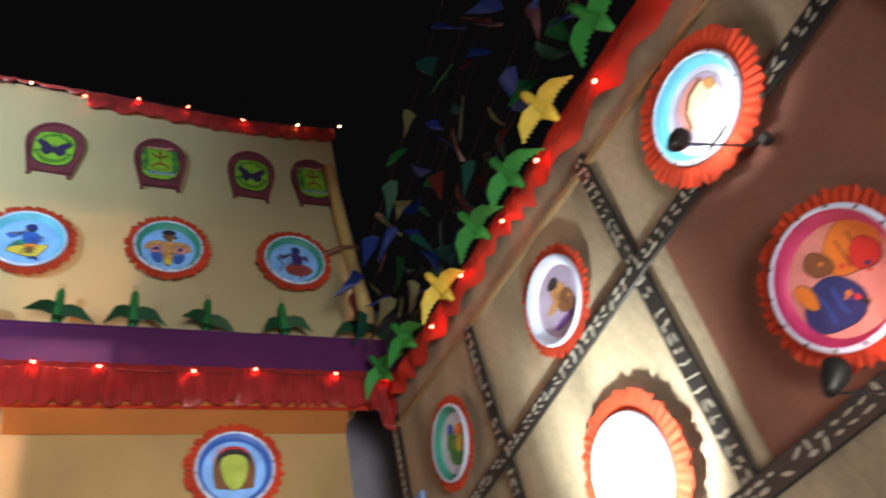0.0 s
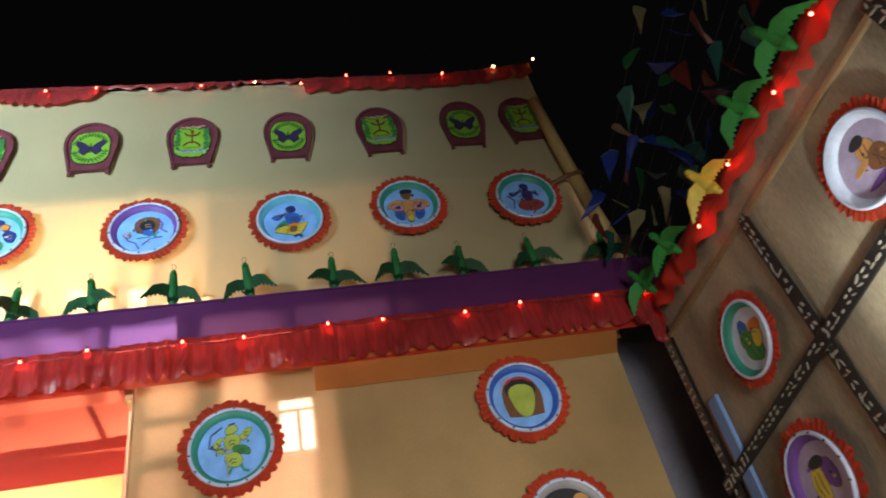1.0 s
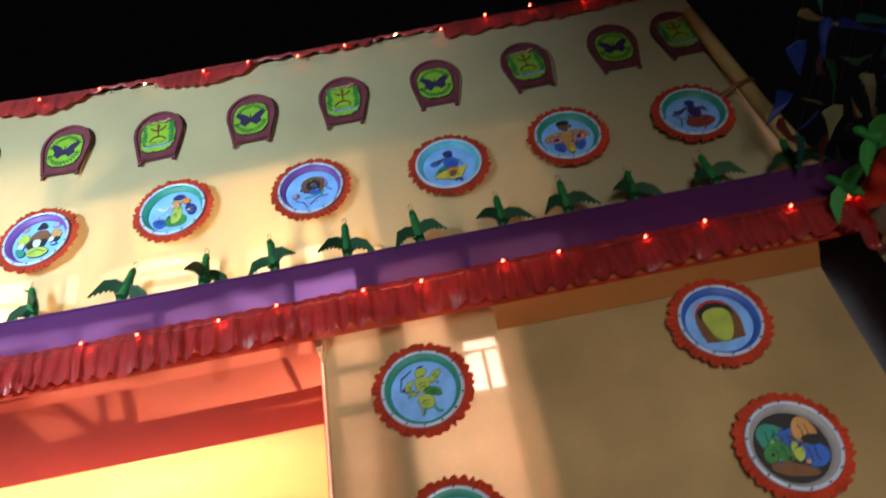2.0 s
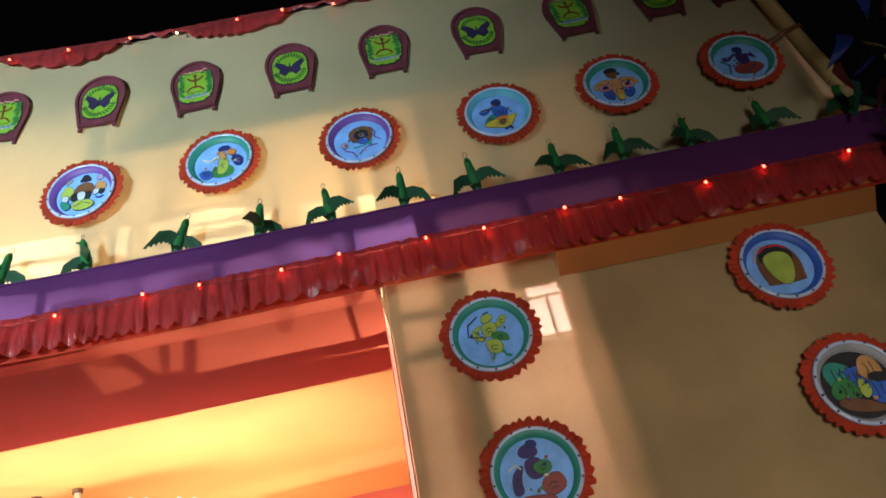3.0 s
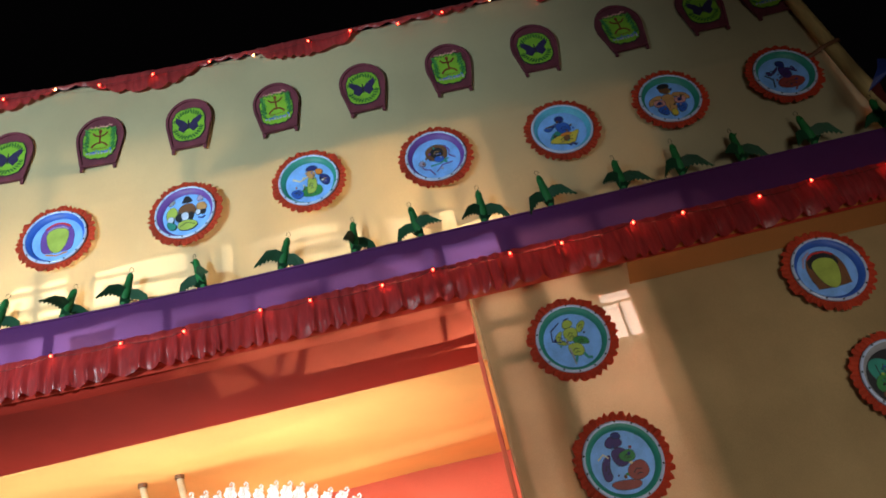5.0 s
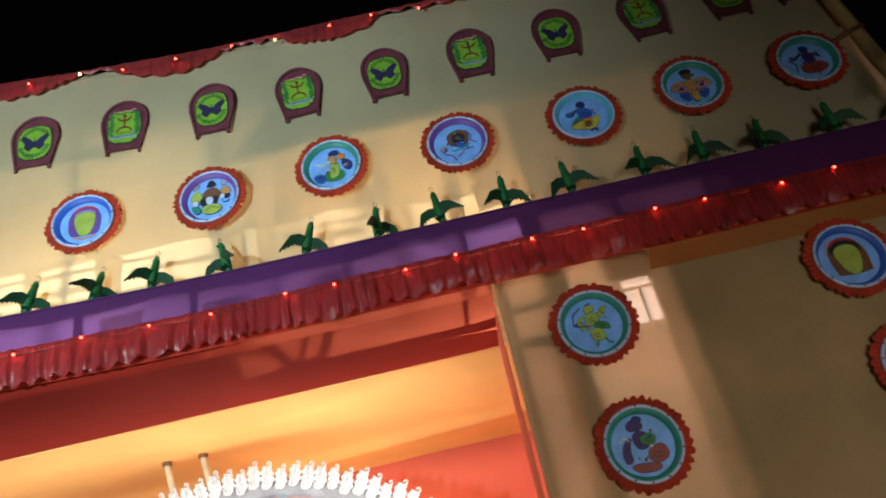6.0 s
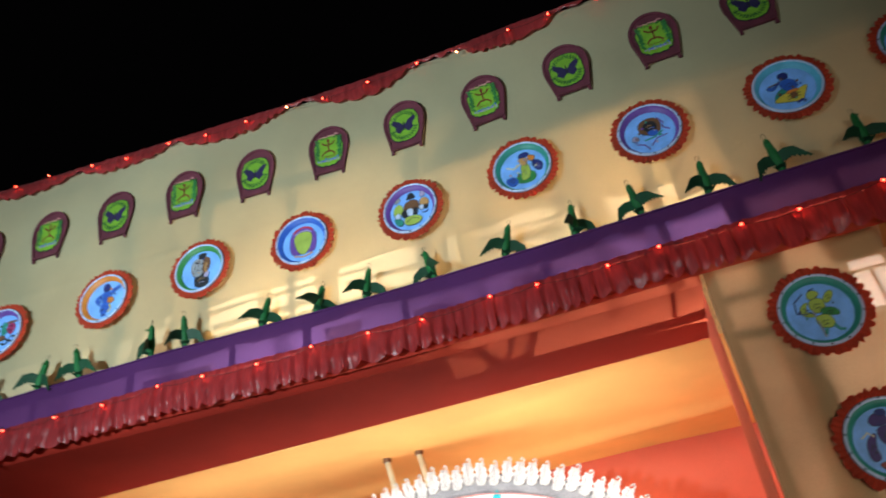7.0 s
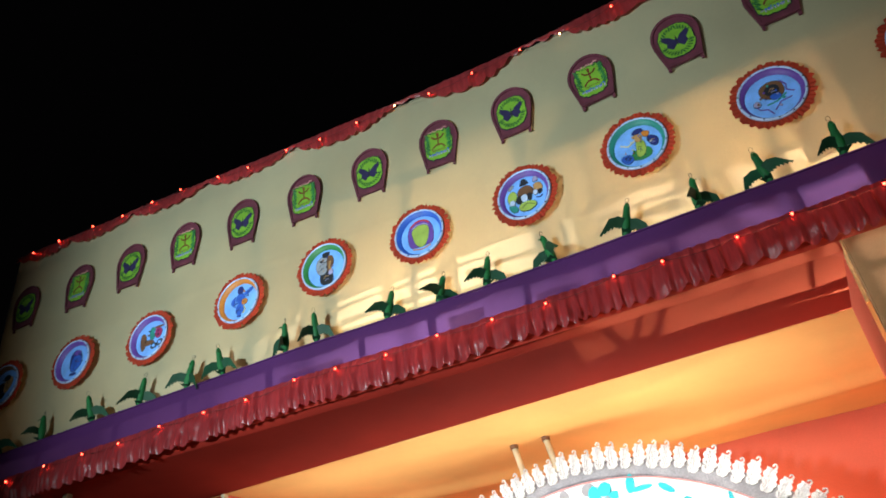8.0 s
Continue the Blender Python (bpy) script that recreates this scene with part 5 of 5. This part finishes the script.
# ---- flags strung over the court ----
def flag_line(x0, x1, z0, z1, y0, y1, seed, count):
    rng = random.Random(seed)
    ob = thing("flag_string", "thread of coloured paper flags and birds strung overhead", "flag string", "flag strings over the court")

    def at(t):
        return Vector((x0 + (x1 - x0) * t, y0 + (y1 - y0) * t, z0 + (z1 - z0) * t - 0.10 * math.sin(math.pi * t)))
    part("thread", tube([at(k / 24) for k in range(25)], 0.0011, 4), CABLE, ob)
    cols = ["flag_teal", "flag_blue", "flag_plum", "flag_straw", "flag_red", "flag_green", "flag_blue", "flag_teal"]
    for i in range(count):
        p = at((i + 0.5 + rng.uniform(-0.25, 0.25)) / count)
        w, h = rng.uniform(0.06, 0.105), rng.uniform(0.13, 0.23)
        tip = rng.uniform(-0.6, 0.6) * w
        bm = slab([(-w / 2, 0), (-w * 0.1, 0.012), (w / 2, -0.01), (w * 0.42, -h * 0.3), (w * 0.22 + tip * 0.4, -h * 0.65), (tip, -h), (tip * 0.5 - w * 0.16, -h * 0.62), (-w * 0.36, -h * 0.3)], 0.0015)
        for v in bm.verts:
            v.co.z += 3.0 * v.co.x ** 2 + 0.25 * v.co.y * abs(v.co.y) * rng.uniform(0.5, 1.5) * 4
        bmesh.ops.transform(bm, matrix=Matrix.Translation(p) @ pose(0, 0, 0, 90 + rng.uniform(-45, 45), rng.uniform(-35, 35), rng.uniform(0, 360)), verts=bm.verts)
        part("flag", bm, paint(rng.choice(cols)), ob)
    return ob


for k, (x0, x1, z0, z1) in enumerate(((-0.10, -0.20, 3.95, 4.30), (-0.16, -0.30, 4.0, 4.40), (-0.22, -0.42, 4.05, 4.55), (-0.30, -0.50, 4.15, 4.62), (-0.36, -0.60, 4.25, 4.72), (-0.05, -0.10, 4.1, 4.5), (-0.12, -0.35, 4.3, 4.9))):
    flag_line(x0, x1, z0, z1, -0.25, -3.4, 200 + k, 14)


# ---- shrine arch ----
ARCH_X, ARCH_Y, ARCH_Z, ARCH_R = -5.13, 1.50, 1.09, 2.03
arch = thing("shrine_arch", "white pith arch with turquoise paint and a crest of curled ornaments", "arch")
n = 72
pts = [(ARCH_R * math.cos(math.pi * i / n), ARCH_R * math.sin(math.pi * i / n)) for i in range(n + 1)] + [(-ARCH_R, -1.1), (ARCH_R, -1.1)]
bm = slab(pts, 0.03)
bmesh.ops.transform(bm, matrix=pose(ARCH_X, ARCH_Y, ARCH_Z, 90, 0, 0), verts=bm.verts)
board = part("arch_board", bm, PEARL, arch, "white painted board")


def arc_band(r0, r1, depth, y, mat, name, label):
    bm = bmesh.new()
    rows = [[bm.verts.new((r * math.cos(math.pi * i / n), r * math.sin(math.pi * i / n), z)) for i in range(n + 1)] for r, z in ((r0, 0), (r1, 0), (r1, depth), (r0, depth))]
    for a, b in zip(rows, rows[1:] + rows[:1]):
        for i in range(n):
            bm.faces.new((a[i], a[i + 1], b[i + 1], b[i]))
    bmesh.ops.transform(bm, matrix=pose(ARCH_X, y, ARCH_Z, 90, 0, 0), verts=bm.verts)
    return part(name, bm, mat, arch, label)


arc_band(ARCH_R - 0.005, ARCH_R + 0.14, 0.02, ARCH_Y - 0.002, GREYNET, "net_band", "silver grey net band")
arc_band(ARCH_R - 0.013, ARCH_R - 0.003, 0.018, ARCH_Y - 0.031, paint("pink"), "pink_cord", "thin pink cord")
rng = random.Random(77)
for i in range(80):
    a = math.pi * rng.uniform(0.12, 0.88)
    r = ARCH_R - rng.uniform(0.05, 0.26)
    bm = slab(oval(r * math.cos(a), r * math.sin(a), rng.uniform(0.03, 0.10), rng.uniform(0.015, 0.05), rng.uniform(0, 180), 9), 0.004 + 0.0002 * i, 0.03)
    bmesh.ops.transform(bm, matrix=pose(ARCH_X, ARCH_Y, ARCH_Z, 90, 0, 0), verts=bm.verts)
    part("painted_leaf", bm, paint("turquoise" if i % 4 else "grey"), board)


def curl_ornament():
    """A flat carved pith leaf with lobed edges and raised veins, ending in a small open scroll."""
    side = []
    for k in range(22):
        h = k / 21
        wide = 0.016 + 0.036 * math.sin(math.pi * (0.10 + 0.78 * h)) ** 0.9
        side.append((wide * (0.78 + 0.30 * abs(math.sin(math.pi * 3.5 * h))), 0.172 * h))
    lean = [0.010 * math.sin(5.0 * y / 0.17) for _, y in side]
    line = [(x + d, y) for (x, y), d in zip(side, lean)] + [(-x + d, y) for (x, y), d in zip(side[::-1], lean[::-1])]
    bm = slab(line, 0.016)
    for s in (-1, 1):
        for k in range(4):
            y = 0.022 + 0.038 * k
            tube([(0.002 * s, y, 0.018), (0.018 * s, y + 0.020, 0.022), (0.034 * s, y + 0.022, 0.017)], 0.0065, 6, bm, 0.7)
            slab(oval(0.020 * s, y + 0.004, 0.006, 0.011, -35 * s, 7), 0.010, 0.016, bm)
    tube([(0.0, 0.0, 0.018), (0.006, 0.06, 0.022), (-0.004, 0.12, 0.022), (0.004, 0.168, 0.018)], 0.007, 6, bm)
    tube([(0.004 - 0.004 * i / 4 + (0.018 - 0.0011 * i) * math.sin(0.52 * i), 0.193 - (0.021 - 0.0012 * i) * math.cos(0.52 * i), 0.010) for i in range(12)], 0.0085, 6, bm, 0.75)
    return bm


first = part("curl_ornament", curl_ornament(), CARVED, arch, "curled white pith ornament")
orn = first.data
count = 66
for i in range(count):
    a = math.pi * (0.02 + 0.96 * i / (count - 1))
    ob = first if i == 0 else new("curl_ornament", orn)
    ob.parent = arch
    r = ARCH_R + 0.06 + 0.012 * math.sin(2.3 * i)
    s = 0.92 + 0.06 * math.sin(1.7 * i)
    ob.matrix_basis = pose(ARCH_X + r * math.cos(a), ARCH_Y - 0.045, ARCH_Z + r * math.sin(a), 90, 0, 0) @ pose(0, 0, 0, 0, 0, math.degrees(a) - 90) @ pose(0, 0, 0, 0, 0, -7 + 3 * math.sin(5.1 * i)) @ Matrix.Diagonal((0.95 * s, s, 1.6 * s, 1))
for x in (-5.43, -5.72):
    t = thing("tube_lamp_stem", "white painted stem hung from the shrine ceiling", "stem", "stems under the shrine ceiling")
    part("stem", tube([(x, 1.64, 3.58), (x + 0.03, 1.66, 3.40), (x + 0.07, 1.70, 3.05)], 0.026, 10), paint("cream"), t, smooth=True)
    part("collar", tube([(x, 1.64, 3.565), (x, 1.64, 3.60)], 0.036, 10), paint("brown"), t)
